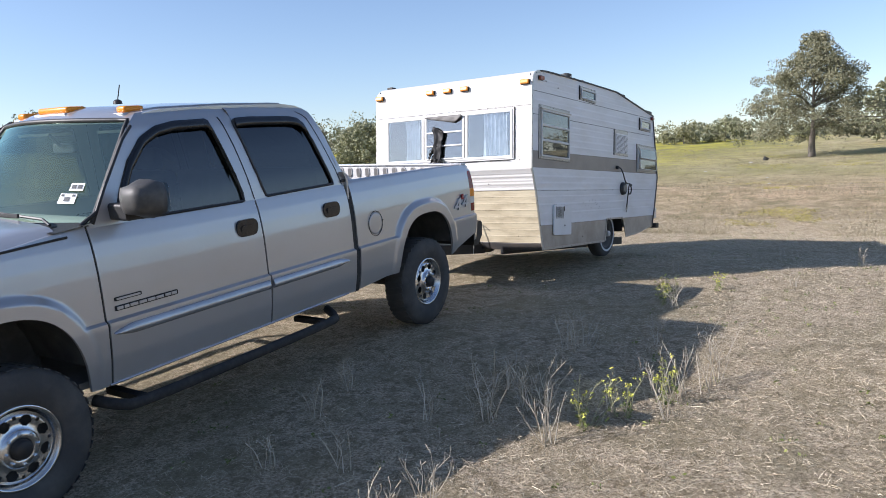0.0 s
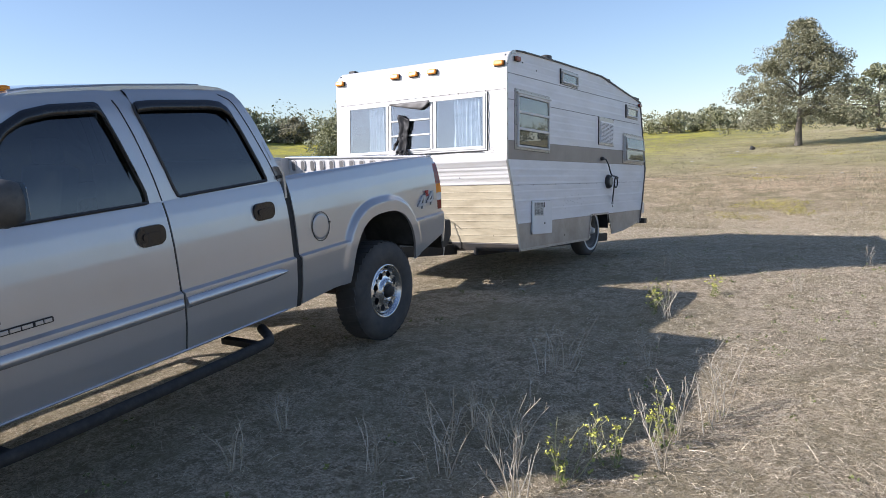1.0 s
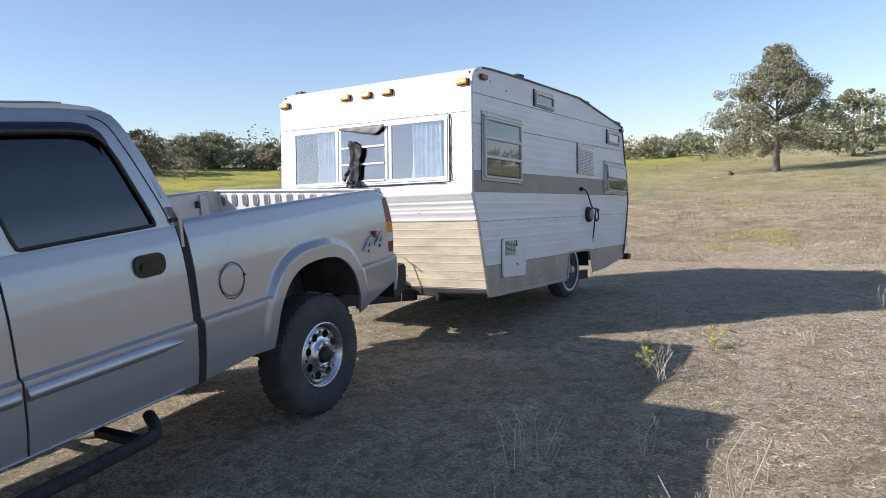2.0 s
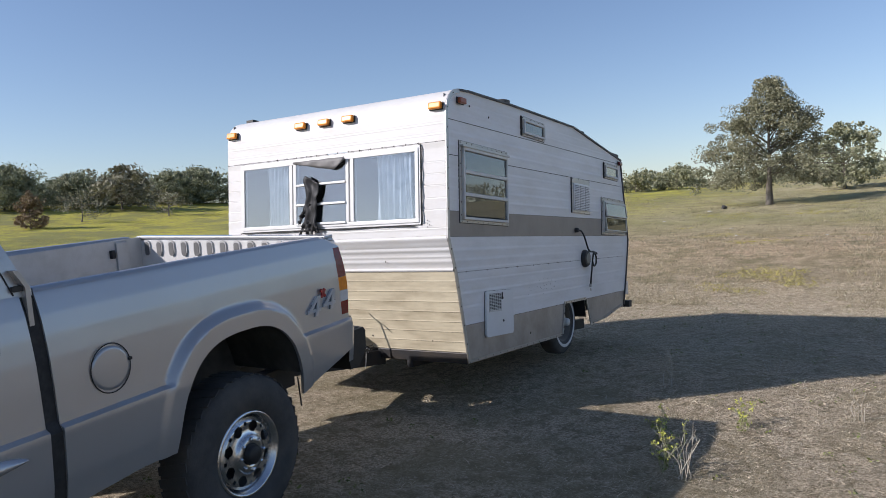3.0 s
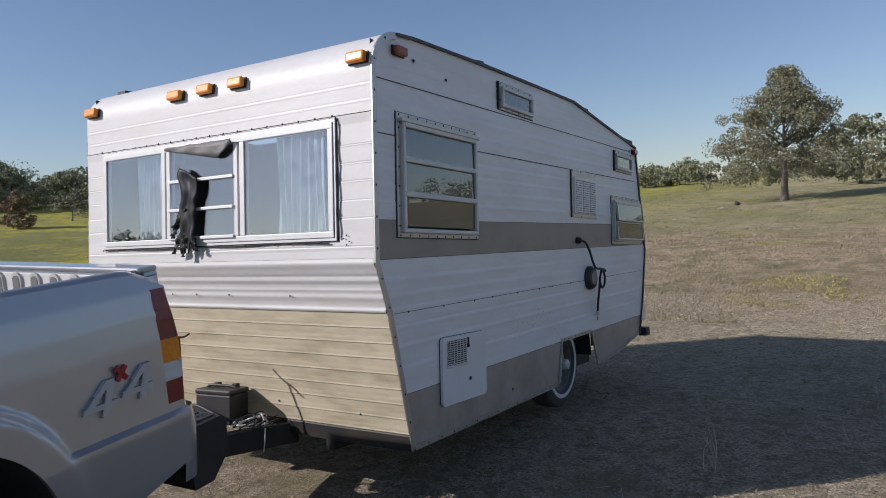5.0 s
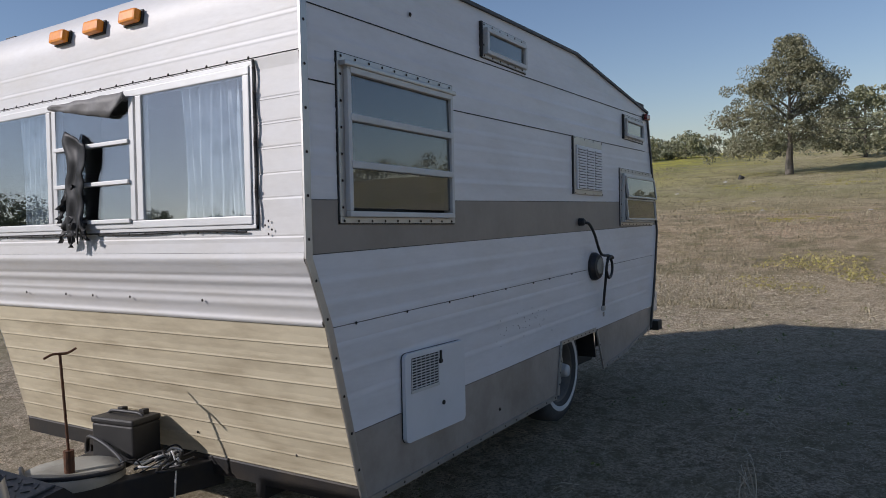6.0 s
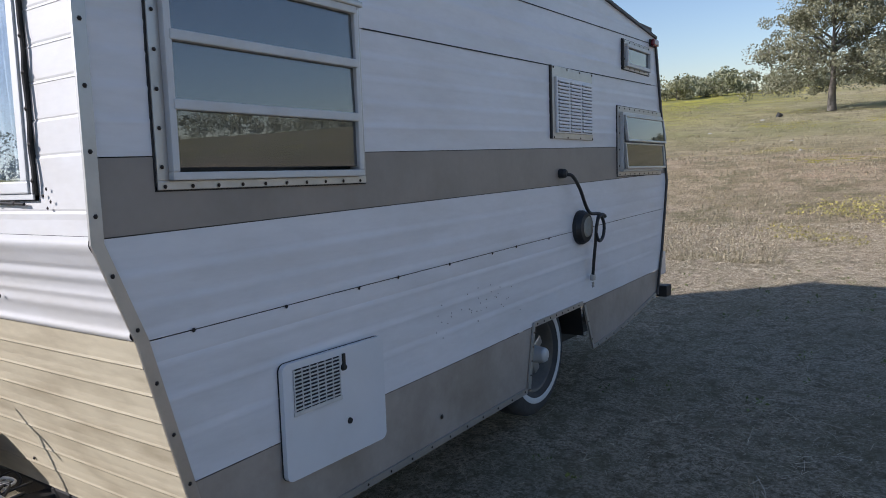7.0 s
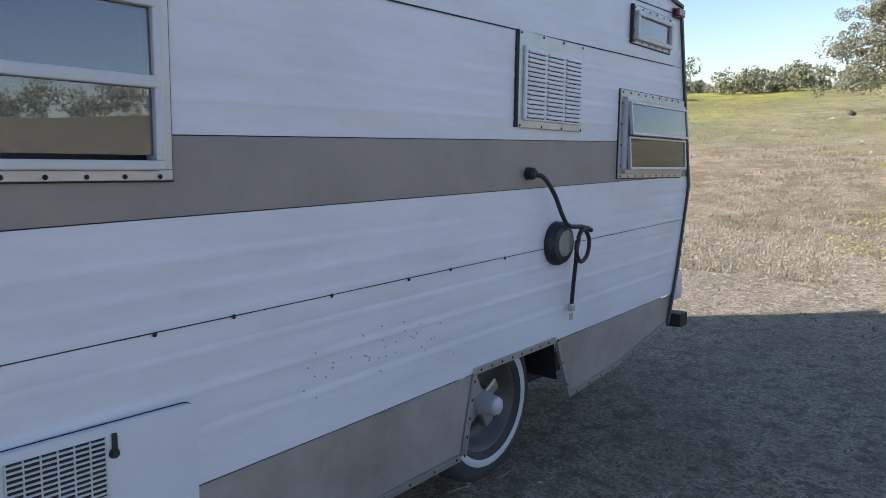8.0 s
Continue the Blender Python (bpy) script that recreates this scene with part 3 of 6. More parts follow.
t4 = part("wheel_opening_trim", strip(ARCH, 0.026, 0.009, 0.002), ALU, trailer)
part("screws", dots([p + Vector((0.011, 0, 0)) for p in along(ARCH, 0.07)]), SCREW, t4)
LOW2 = [(0, 2.835, 1.04), (0, 2.955, 0.765), (0, 3.43, 0.806), (0, 4.04, 0.915)]
t5 = part("skirt_trim", strip(LOW2, 0.024, 0.007, 0.002), ALU, trailer)
part("screws", dots([p + Vector((0.01, 0, 0)) for p in along(LOW2, 0.12)]), SCREW, t5)
part("seam_screws", dots([(0.007, 0.27 + 0.3 * k + 0.04 * (k % 3), 1.3735 + rake_at(1.37) * (0.27 + 0.3 * k)) for k in range(9)], 0.007), SCREW, trailer)
rs_ = random.Random(14)
part("rust_speckle", dots([(0.005, rs_.gauss(1.75, 0.22), rs_.gauss(1.17, 0.045) + 0.04) for _ in range(34)], 0.0028), SCREW, trailer, "tiny pinholes in the siding")["kind"] = "stuff"
part("side_screws", dots([(0.006, 0.36, 2.70), (0.006, 0.68, 2.66), (0.006, 1.42, 0.80)], 0.011), SCREW, trailer)
part("nose_screws", dots([(x, 0.058, 1.468) for x in (-1.95, -1.6, -1.38, -1.1, -0.62)] + [(-0.30, 0.245, 0.83), (-0.9, 0.24, 0.85)], 0.007, "y"), SCREW, trailer)
part("patch_screws", dots([(-0.165 + 0.02 * math.sin(k * 2.1), -0.008, 1.73 + 0.016 * k) for k in range(4)], 0.005, "y"), SCREW, trailer)

# lap seam lines: thin dark gaps between siding runs
for z, w in ((2.5515, 0.0045), (2.2785, 0.005), (1.3735, 0.0011)):
    ends = ((0.03, 0.18), (1.03, 3.98)) if 2 < z < 2.4 else ((0.03, 4.0),) if z > 2 else ((0.85, 1.75), (2.95, 3.5))
    for a, b in ends:
        part("lap_seam", strip([(0, a, z + rake_at(z) * a), (0, b, z + rake_at(z) * b)], w, 0.002, 0.001), SEAL, trailer)


def thing_part(name, label, bm, mat):
    """A part of the trailer that carries pieces of its own."""
    return part(name, bm, mat, trailer, label)


def framed_window(name, y0, y1, z0, z1, flange, bar, label, m_flange=ALU):
    """A screwed flange and a raised frame round an opening in the side wall."""
    rim = bmesh.new()
    for a0, a1, b0, b1 in ((y0 - 0.004, y1 + 0.004, z1 - 0.01, z1 + 0.004), (y0 - 0.004, y1 + 0.004, z0 - 0.004, z0 + 0.01), (y0 - 0.004, y0 + 0.01, z0, z1), (y1 - 0.01, y1 + 0.004, z0, z1)):
        add_box(rim, -0.004, 0.0045, a0, a1, b0, b1)
    w = thing_part(name, label, rim, SEAL)
    for a0, a1, b0, b1 in ((y0, y1, z1 - flange, z1), (y0, y1, z0, z0 + flange * 0.7), (y0, y0 + flange, z0 + flange * 0.7, z1 - flange), (y1 - flange * 0.8, y1, z0 + flange * 0.7, z1 - flange)):
        part("flange", box(0.001, 0.010, a0, a1, b0, b1, 0.002), m_flange, w)
    f0, f1, g0, g1 = y0 + flange, y1 - flange * 0.8, z0 + flange * 0.7, z1 - flange
    for a0, a1, b0, b1 in ((f0, f1, g1 - bar, g1), (f0, f1, g0, g0 + bar), (f0, f0 + bar, g0 + bar, g1 - bar), (f1 - bar, f1, g0 + bar, g1 - bar)):
        part("frame_bar", box(-0.02, 0.03, a0, a1, b0, b1, 0.004), ALU_WHITE, w)
    pts = along([(0.012, y0 + 0.02, z1 - 0.012), (0.012, y1 - 0.02, z1 - 0.012)], 0.085) + along([(0.012, y0 + 0.02, z0 + 0.009), (0.012, y1 - 0.02, z0 + 0.009)], 0.085)
    pts += along([(0.012, y0 + 0.014, z0 + 0.06), (0.012, y0 + 0.014, z1 - 0.06)], 0.1)
    part("screws", dots(pts, 0.0062), SCREW, w)
    return w, (f0 + bar, f1 - bar, g0 + bar, g1 - bar)


def pane(name, y0, y1, z0, z1, x, mat, parent, tilt=0.0):
    """One glass leaf, hinged at its top edge and swung out by tilt degrees."""
    bm = bmesh.new()
    add_box(bm, -0.003, 0.003, y0, y1, z0 - z1, 0)
    bmesh.ops.transform(bm, matrix=Matrix.Translation((x, 0, z1)) @ Matrix.Rotation(radians(-tilt), 4, "Y"), verts=bm.verts)
    ob = part(name, bm, mat, parent)
    ob.visible_shadow = False
    return ob


# side louvre window
w, (a, b, c, d) = framed_window("louvre_window", 0.19, 1.008, 1.765, 2.405, 0.035, 0.022, "aluminium louvre window with three glass leaves")
h = (d - c) / 3
for k in range(3):
    pane("glass_pane", a, b, c + h * k + 0.012, c + h * (k + 1) - 0.008, 0.012, GLASS_LOUVRE, w, (0.3, 1.3, 1.6)[k])
    part("louvre_bar", box(0.004, 0.034, a - 0.008, b + 0.008, c + h * (k + 1) - 0.016, c + h * (k + 1) + 0.012, 0.004), ALU_WHITE, w)
part("window_hood", box(0.0, 0.04, 0.2, 0.995, 2.355, 2.375, 0.005), ALU, w)
# added dark sheet: its colour stands for the unlit room behind the panes
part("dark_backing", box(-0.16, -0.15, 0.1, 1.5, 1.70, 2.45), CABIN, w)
# small roof-edge window, rear upper window
for nm, q in (("high_window", (1.30, 1.80, 2.60, 2.775)), ("rear_high_window", (3.45, 3.925, 2.405, 2.585))):
    w, (a, b, c, d) = framed_window(nm, *q, 0.025, 0.022, "small fixed window in a dull frame")
    pane("glass_pane", a - 0.004, b + 0.004, c - 0.004, d + 0.004, 0.012, GLASS_LOUVRE, w)
    part("gasket", box(0.0, 0.016, q[0] - 0.012, q[0], q[2], q[3]), SEAL, w)
    # another added sheet whose dark colour gives the interior shade
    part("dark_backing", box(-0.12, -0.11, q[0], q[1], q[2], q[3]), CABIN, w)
# rear awning window, its two leaves swung open
w, (a, b, c, d) = framed_window("awning_window", 3.355, 4.15, 1.75, 2.175, 0.035, 0.02, "awning window with two leaves swung open")
mid = (c + d) / 2
for z0, z1, tl in ((mid + 0.004, d, 6.5), (c, mid - 0.004, 4.5)):
    leaf = pane("glass_leaf", a, b, z0, z1, 0.034, GLASS_AWNING, w, tl)
    rot = Matrix.Translation((0.034, 0, z1)) @ Matrix.Rotation(radians(-tl), 4, "Y")
    for a0, a1, b0, b1 in ((a - 0.01, b + 0.01, -0.012, 0.0), (a - 0.01, b + 0.01, z0 - z1 - 0.004, z0 - z1 + 0.010), (a - 0.012, a + 0.001, z0 - z1, 0), (b - 0.001, b + 0.012, z0 - z1, 0)):
        part("leaf_bar", box(-0.008, 0.010, a0, a1, b0, b1, 0.003, rot), ALU, leaf)
part("window_screen", box(-0.03, -0.025, 3.38, 4.12, 1.775, 2.15), CABIN, w, "dark insect screen")

# louvred refrigerator vent
vent = thing_part("louvred_vent", "white louvred vent panel in an aluminium frame", box(0.001, 0.012, 2.47, 2.97, 1.955, 2.325, 0.003), ALU)
part("gasket", box(0.0, 0.010, 2.455, 2.47, 1.955, 2.325), SEAL, vent)
part("vent_panel", box(0.010, 0.022, 2.50, 2.95, 1.985, 2.27, 0.003), WHITE, vent)
part("screws", dots([(0.014, y, z) for y in (2.48, 2.64, 2.8, 2.96) for z in (1.963, 2.315)]), SCREW, vent)
for k in range(15):
    for j in range(3):
        y, z = 2.515 + 0.146 * j, 1.995 + 0.0178 * k
        bm = box(0.020, 0.030, y, y + 0.125, z, z + 0.009, 0.003)
        part("louvre", bm, WHITE, vent)
        part("slot", box(0.0215, 0.0235, y, y + 0.125, z - 0.0028, z - 0.0002), SEAL, vent)

# water-heater door
door = thing_part("heater_door", "white access door with a small grille", prism(rounded(0.562, 1.045, 0.838, 1.215, 0.025), 0.003, 0.024), material("door_white", (0.70, 0.71, 0.72), 0.35, 0, (0.6, 0.6, 0.59), 4, 0.4, bump=0.05, bump_scale=8))
part("door_gap", prism(rounded(0.560, 1.047, 0.8365, 1.2165, 0.027), 0.002, 0.006), SEAL, door)
part("grille_recess", box(0.022, 0.0262, 0.605, 0.815, 1.055, 1.192), SEAL, door)
part("grille_frame", box(0.024, 0.030, 0.600, 0.819, 1.042, 1.056, 0.002), ALU_WHITE, door)
for k in range(11):
    part("grille_slat", box(0.025, 0.0295, 0.605, 0.815, 1.0605 + 0.0122 * k, 1.0655 + 0.0122 * k, 0.001), ALU_WHITE, door)
for k in range(7):
    part("grille_bar", box(0.0262, 0.029, 0.604 + 0.0345 * k, 0.6075 + 0.0345 * k, 1.056, 1.192), ALU_WHITE, door)
part("latch", box(0.024, 0.032, 0.827, 0.839, 1.152, 1.197, 0.003), DARKMETAL, door)
part("keyhole", lathe([(0.024, 0.011), (0.029, 0.010)], 12, Matrix.Translation((0, 0.853, 0.957))), DARKMETAL, door)
part("latch_ring", lathe([(0.024, 0.013), (0.034, 0.009)], 12, Matrix.Translation((0, 0.833, 1.149))), DARKMETAL, door)

# power inlet, cable and hatch
hatch = thing_part("power_hatch", "round black cable hatch with a looped power cord", lathe([(0.0, 0.095), (0.02, 0.095), (0.045, 0.08), (0.05, 0.055), (0.04, 0.05)], 28, Matrix.Translation((0, 2.80, 1.475))), BLACK)
part("hatch_face", lathe([(0.045, 0.062), (0.052, 0.05)], 24, Matrix.Translation((0, 2.81, 1.48))), PLATE, hatch)
part("cable_inlet", lathe([(0.0, 0.026), (0.03, 0.024), (0.04, 0.015)], 16, Matrix.Translation((0, 2.565, 1.775))), BLACK, hatch)
cable = spline([(0.03, 2.565, 1.77), (0.055, 2.60, 1.76), (0.06, 2.68, 1.69), (0.06, 2.75, 1.60), (0.065, 2.80, 1.555), (0.075, 2.90, 1.545), (0.08, 2.97, 1.525), (0.085, 2.92, 1.54), (0.085, 2.86, 1.52),
                (0.08, 2.84, 1.45), (0.08, 2.88, 1.395), (0.08, 2.94, 1.42), (0.078, 2.955, 1.49), (0.075, 2.90, 1.54), (0.07, 2.87, 1.47), (0.06, 2.875, 1.38), (0.045, 2.89, 1.30), (0.03, 2.905, 1.20)])
part("power_cord", tube(cable, 0.0095, 8), BLACK, hatch, "", True)
part("plug", box(0.016, 0.040, 2.891, 2.922, 1.165, 1.20, 0.006), ALU, hatch)
for dy in (-0.010, 0.008):
    part("plug_prong", box(0.026, 0.032, 2.906 + dy, 2.910 + dy, 1.125, 1.157), ALU, hatch)


# clearance lights
def clearance_light(name, m, mat, label):
    ob = part(name, box(-0.062, 0.062, -0.012, 0.0, -0.03, 0.03, 0.004, m), DARKMETAL, trailer, label)
    bm = bmesh.new()
    add_box(bm, -0.056, 0.056, -0.045, -0.010, -0.027, 0.027, 0.011, m)
    part("lens", bm, mat, ob)
    return ob


for x in (-2.30, -1.455, -1.19, -0.93, -0.075):
    clearance_light("clearance_light", Matrix.Translation((x, 0.004 if x < -2 else 0.006, 2.645)) @ Matrix.Rotation(radians(-8), 4, "X"), AMBER, "amber clearance light")
clearance_light("side_marker", Matrix.Translation((0.004, 0.215, 2.715)) @ Matrix.Rotation(radians(90), 4, "Z") @ Matrix.Scale(0.85, 4), material("faded_amber_lens", (0.30, 0.07, 0.02), 0.35, 0, (0.2, 0.05, 0.02), 30, 0.6), "faded amber side marker")
clearance_light("side_marker", Matrix.Translation((0.004, 3.985, 2.625)) @ Matrix.Rotation(radians(90), 4, "Z") @ Matrix.Scale(0.8, 4), RED, "red rear side marker")

# front picture window in three bays
X0, X1, Z0, Z1 = -2.195, -0.225, 1.752, 2.368
rim = bmesh.new()
for a0, a1, b0, b1 in ((X0 - 0.003, X1 + 0.003, Z1 - 0.01, Z1 + 0.003), (X0 - 0.003, X1 + 0.003, Z0 - 0.003, Z0 + 0.01), (X0 - 0.003, X0 + 0.01, Z0, Z1), (X1 - 0.01, X1 + 0.003, Z0, Z1)):
    add_box(rim, a0, a1, -0.007, 0.006, b0, b1)
fw = thing_part("front_window", "three-bay front window in white aluminium frames", rim, SEAL)
for a0, a1, b0, b1 in ((X0, X1, Z1 - 0.018, Z1), (X0, X1, Z0, Z0 + 0.016), (X0, X0 + 0.02, Z0 + 0.016, Z1 - 0.018), (X1 - 0.014, X1, Z0 + 0.016, Z1 - 0.018)):
    part("flange", box(a0, a1, -0.012, -0.002, b0, b1, 0.002), ALU_WHITE, fw)
for a0, a1, b0, b1 in ((X0 + 0.02, X1 - 0.014, 2.318, 2.35), (X0 + 0.02, X1 - 0.014, 1.768, 1.80)):
    part("frame_rail", box(a0, a1, -0.018, 0.02, b0, b1, 0.004), ALU_WHITE, fw)
for a0, a1 in ((-2.175, -2.148), (-1.592, -1.558), (-1.545, -1.512), (-0.962, -0.930), (-0.915, -0.878), (-0.272, -0.239)):
    part("mullion", box(a0, a1, -0.019, 0.02, 1.80, 2.318, 0.004), ALU_WHITE, fw)
part("torn_gasket", tube(spline([(X1 + 0.008 + 0.004 * math.sin(k * 2.3), -0.012, 1.765 + 0.0605 * k) for k in range(11)]), 0.005, 6), SEAL, fw, "cracked black seal")
part("lower_sealant", tube(spline([(X0 + 0.02 + 0.19 * k, -0.012, 1.745 + 0.004 * math.sin(k * 1.7)) for k in range(11)]), 0.004, 6), SEAL, fw)
part("screws", dots(along([(X0, -0.014, 2.378), (X1, -0.014, 2.378)], 0.115) + along([(X0, -0.014, 1.744), (X1, -0.014, 1.744)], 0.11) + along([(X1 + 0.01, -0.016, 1.8), (X1 + 0.01, -0.016, 2.35)], 0.09), 0.007, "y"), SCREW, fw)
for a0, a1 in ((-2.15, -1.59), (-0.88, -0.27)):
    p = part("glass_pane", box(a0, a1, -0.012, -0.008, 1.798, 2.32), GLASS_CLEAR, fw)
    p.visible_shadow = False
for k, (b0, b1) in enumerate(((1.80, 1.955), (1.965, 2.125), (2.135, 2.318))):
    tl = Matrix.Translation((0, -0.012, b1)) @ Matrix.Rotation(radians(-1.2 - 1.2 * (k == 1)), 4, "X")
    p = part("glass_leaf", box(-1.512, -0.962, -0.003, 0.003, b0 - b1, 0, 0, tl), GLASS_CLEAR, fw)
    p.visible_shadow = False
    part("leaf_bar", box(-1.515, -0.96, -0.014, 0.008, b0 - b1 - 0.009, b0 - b1 + 0.009, 0.003, tl), ALU_WHITE, fw)
# added three-sided dark screen: shade of the bay put into its colour
part("bay_backing", sheet([[(x, y, z) for z in (1.70, 2.45)] for x, y in ((W_TR + 0.1, 0.02), (W_TR + 0.1, 0.7), (-0.1, 0.7), (-0.1, 0.02))]), INSIDE, trailer, "added dark panelling for the unlit front bay")


def curtain(x0, x1):
    cols = []
    n = 70
    for i in range(n + 1):
        s = i / n
        x = x0 + (x1 - x0) * s
        col = []
        for j in range(9):
            v = j / 8
            fold = 0.016 * math.sin(s * 42 + 1.2 * math.sin(v * 2.2)) + 0.007 * math.sin(s * 89 + 3 * v)
            col.append((x + 0.01 * math.sin(v * 3 + s * 9), 0.042 + fold, 1.76 + 0.60 * v))
        cols.append(col)
    return sheet(cols, (0, 0.002, 0))


c1 = part("curtain", curtain(-1.90, -1.65), CLOTH, None, "", True)
c2 = part("curtain", curtain(-0.69, -0.33), CLOTH, None, "", True)
for c in (c1, c2):
    c.matrix_world = LEVEL
    tagged(c, "pale patterned curtain hanging behind the front window", "curtain", "curtains in the trailer")


# torn black film over the middle bay
def film():
    bm = bmesh.new()
    cols = []
    for i in range(13):
        u = i / 12
        col = []
        for j in range(30):
            v = j / 29
            wd = 0.15 + 0.03 * noise.noise((v * 4, 1, 4)) - 0.04 * v
            x = -1.30 + (u - 0.5) * wd - 0.02 * v + 0.02 * noise.noise((v * 6, u * 2, 7))
            y = -0.055 - 0.005 * math.sin(u * 8 + v * 1.5) + 0.010 * noise.noise((u * 3, v * 5, 2))
            z = 2.175 - 0.40 * v - 0.07 * (0.5 + 0.5 * math.sin(u * 13)) * v ** 4 + 0.07 * (0.5 - u) * (1 - v)
            col.append((x, y, z))
        cols.append(col)
    add_sheet(bm, cols, (0.003, 0.004, 0))
    for x0, z0, x1, z1, w, n in ((-1.35, 1.97, -1.43, 1.86, 0.03, 0), (-1.42, 1.88, -1.45, 1.80, 0.022, 1), (-1.36, 1.83, -1.44, 1.71, 0.03, 2), (-1.34, 1.80, -1.36, 1.69, 0.03, 3), (-1.27, 1.80, -1.24, 1.72, 0.02, 4)):
        cols = []
        for i in range(4):
            col = []
            for j in range(9):
                v = j / 8
                col.append((x0 + (x1 - x0) * v + (i - 1.5) * w / 1.5 * (1 - 0.6 * v) + 0.012 * noise.noise((j * 0.8, i, n)), -0.055 + 0.03 * noise.noise((i * 0.8, j * 0.6, n + 5)), z0 + (z1 - z0) * v + 0.012 * noise.noise((i, j * 0.5, n + 9))))
            cols.append(col)
        add_sheet(bm, cols, (0.003, 0.003, 0))
    return bm


f = part("torn_plastic_film", film(), FILM, None, "", True)
f.matrix_world = LEVEL
tagged(f, "torn black plastic film hanging over the middle front window", "plastic film")
bm = sheet([[(-1.52 + 0.038 * i, -0.044 - 0.006 * math.sin(i * 1.3 + j), 2.338 - (0.006 + 0.0022 * i * (1 if i < 12 else (15 - i) / 3)) * j + 0.004 * noise.noise((i * 0.6, j, 3))) for j in range(4)] for i in range(16)], (0, 0.003, 0))
f = part("torn_film_strip", bm, FILM_DUSTY, None, "", True)
f.matrix_world = LEVEL
tagged(f, "dusty torn film strip along the top of the middle window", "plastic film")

# roof fittings
pipe = part("vent_pipe", lathe([(-0.12, 0.05), (0.09, 0.05), (0.092, 0.075), (0.125, 0.075), (0.14, 0.03)], 18, Matrix.Translation((-0.30, 1.52, 2.865)) @ Matrix.Rotation(radians(-90), 4, "Y")), DUSTY, trailer, "grey capped roof vent pipe")
rv = part("roof_vent", box(-0.75, -0.35, 2.05, 2.45, 2.845, 2.955, 0.01), ALU, trailer, "roof vent with a raised broken lid")
part("lid", box(-0.78, -0.3, 0, 0.46, 0, 0.02, 0.005, Matrix.Translation((0, 2.05, 2.975)) @ Matrix.Rotation(radians(-5), 4, "X")), DUSTY, rv)
part("roof_patch", prism([(-0.5, 2.5), (-0.06, 2.5), (-0.05, 3.0), (-0.3, 3.05)], 2.862, 2.88, "z"), SEAL, trailer, "black patched roof seam")
part("roof_bracket", box(W_TR + 0.03, W_TR + 0.12, 0.20, 0.28, 2.80, 2.835, 0.004), DARKMETAL, trailer)

# running gear
def tyre_prof(r, w, rim):
    h = w / 2
    return [(-h * 0.8, rim), (-h, rim + 0.02), (-h * 1.05, (r + rim) / 2), (-h * 0.95, r - 0.03), (-h * 0.72, r - 0.004), (-h * 0.3, r), (h * 0.3, r), (h * 0.72, r - 0.004), (h * 0.95, r - 0.03), (h * 1.05, (r + rim) / 2), (h, rim + 0.02), (h * 0.8, rim)]


for x in (-0.20, W_TR + 0.2):
    wh = part("wheel", lathe(tyre_prof(0.335, 0.185, 0.2), 48, Matrix.Translation((x, 2.48, 0.815)), False), RUBBER, trailer, "trailer wheel with a whitewall ring", True)
    s = 1 if x > -1 else -1
    part("whitewall", lathe([(s * 0.0995, 0.262), (s * 0.1015, 0.255), (s * 0.1005, 0.236), (s * 0.098, 0.232)], 48, Matrix.Translation((x, 2.48, 0.815)), False), material("whitewall", (0.62, 0.62, 0.6), 0.7), wh, "", True)
    part("rim", lathe([(s * 0.08, 0.205), (s * 0.075, 0.19), (s * 0.02, 0.17), (s * 0.0, 0.13), (s * 0.012, 0.10), (s * 0.03, 0.085), (s * 0.045, 0.07)], 40, Matrix.Translation((x, 2.48, 0.815)), False), RIM_STEEL, wh, "", True)
    part("hub_cap", lathe([(s * 0.03, 0.06), (s * 0.07, 0.048), (s * 0.13, 0.040), (s * 0.142, 0.034), (s * 0.144, 0.001)], 24, Matrix.Translation((x, 2.48, 0.815)), False), ALU_WHITE, wh, "", True)
    for k in range(4):
        rm = Matrix.Translation((x, 2.48, 0.815)) @ Matrix.Rotation(radians(90 * k + 30), 4, "X")
        bm = bmesh.new()
        add_box(bm, s * 0.02 if s > 0 else -0.06, 0.06 if s > 0 else -0.02, -0.03, 0.03, 0.04, 0.125, 0.012, rm)
        part("spoke", bm, ALU, wh)
part("axle", tube([(W_TR + 0.1, 2.48, 0.815), (-0.12, 2.48, 0.815)], 0.04, 12), DARKMETAL, trailer)
# rear wall added as a dark screen: stands for shaded ground behind the wheel
part("wheel_well", sheet([[(x, y, z) for y, z in ((2.1, 0.70), (2.14, 1.12), (2.84, 1.12), (2.90, 0.84))] for x in (-0.03, -0.5)]), DARKMETAL, trailer, "wheel well with an added dark rear screen")
for x in (-0.55, W_TR + 0.55):
    part("frame_rail", box(x - 0.03, x + 0.03, 0.28, 4.1, 0.60, 0.72, 0.005), DARKMETAL, trailer, "black steel frame rail")
bp = part("rear_bumper", box(W_TR + 0.05, 0.03, 4.20, 4.31, 0.87, 0.95, 0.006), DARKMETAL, trailer, "black rear bumper tube")
tlp = part("tail_lamp", box(-0.12, -0.006, 4.14, 4.295, 1.03, 1.19, 0.008), CLEAR, trailer, "pale tail lamp on the rear corner")
part("lens", box(-0.11, -0.018, 4.295, 4.312, 1.06, 1.16, 0.004), CLEAR, tlp)

# tongue
def beam(a, b, w, h):
    a, b = Vector(a), Vector(b)
    d = b - a
    m = Matrix.Translation(a) @ d.to_track_quat("Y", "Z").to_matrix().to_4x4()
    return box(-w / 2, w / 2, 0, d.length, -h / 2, h / 2, 0.006, m)


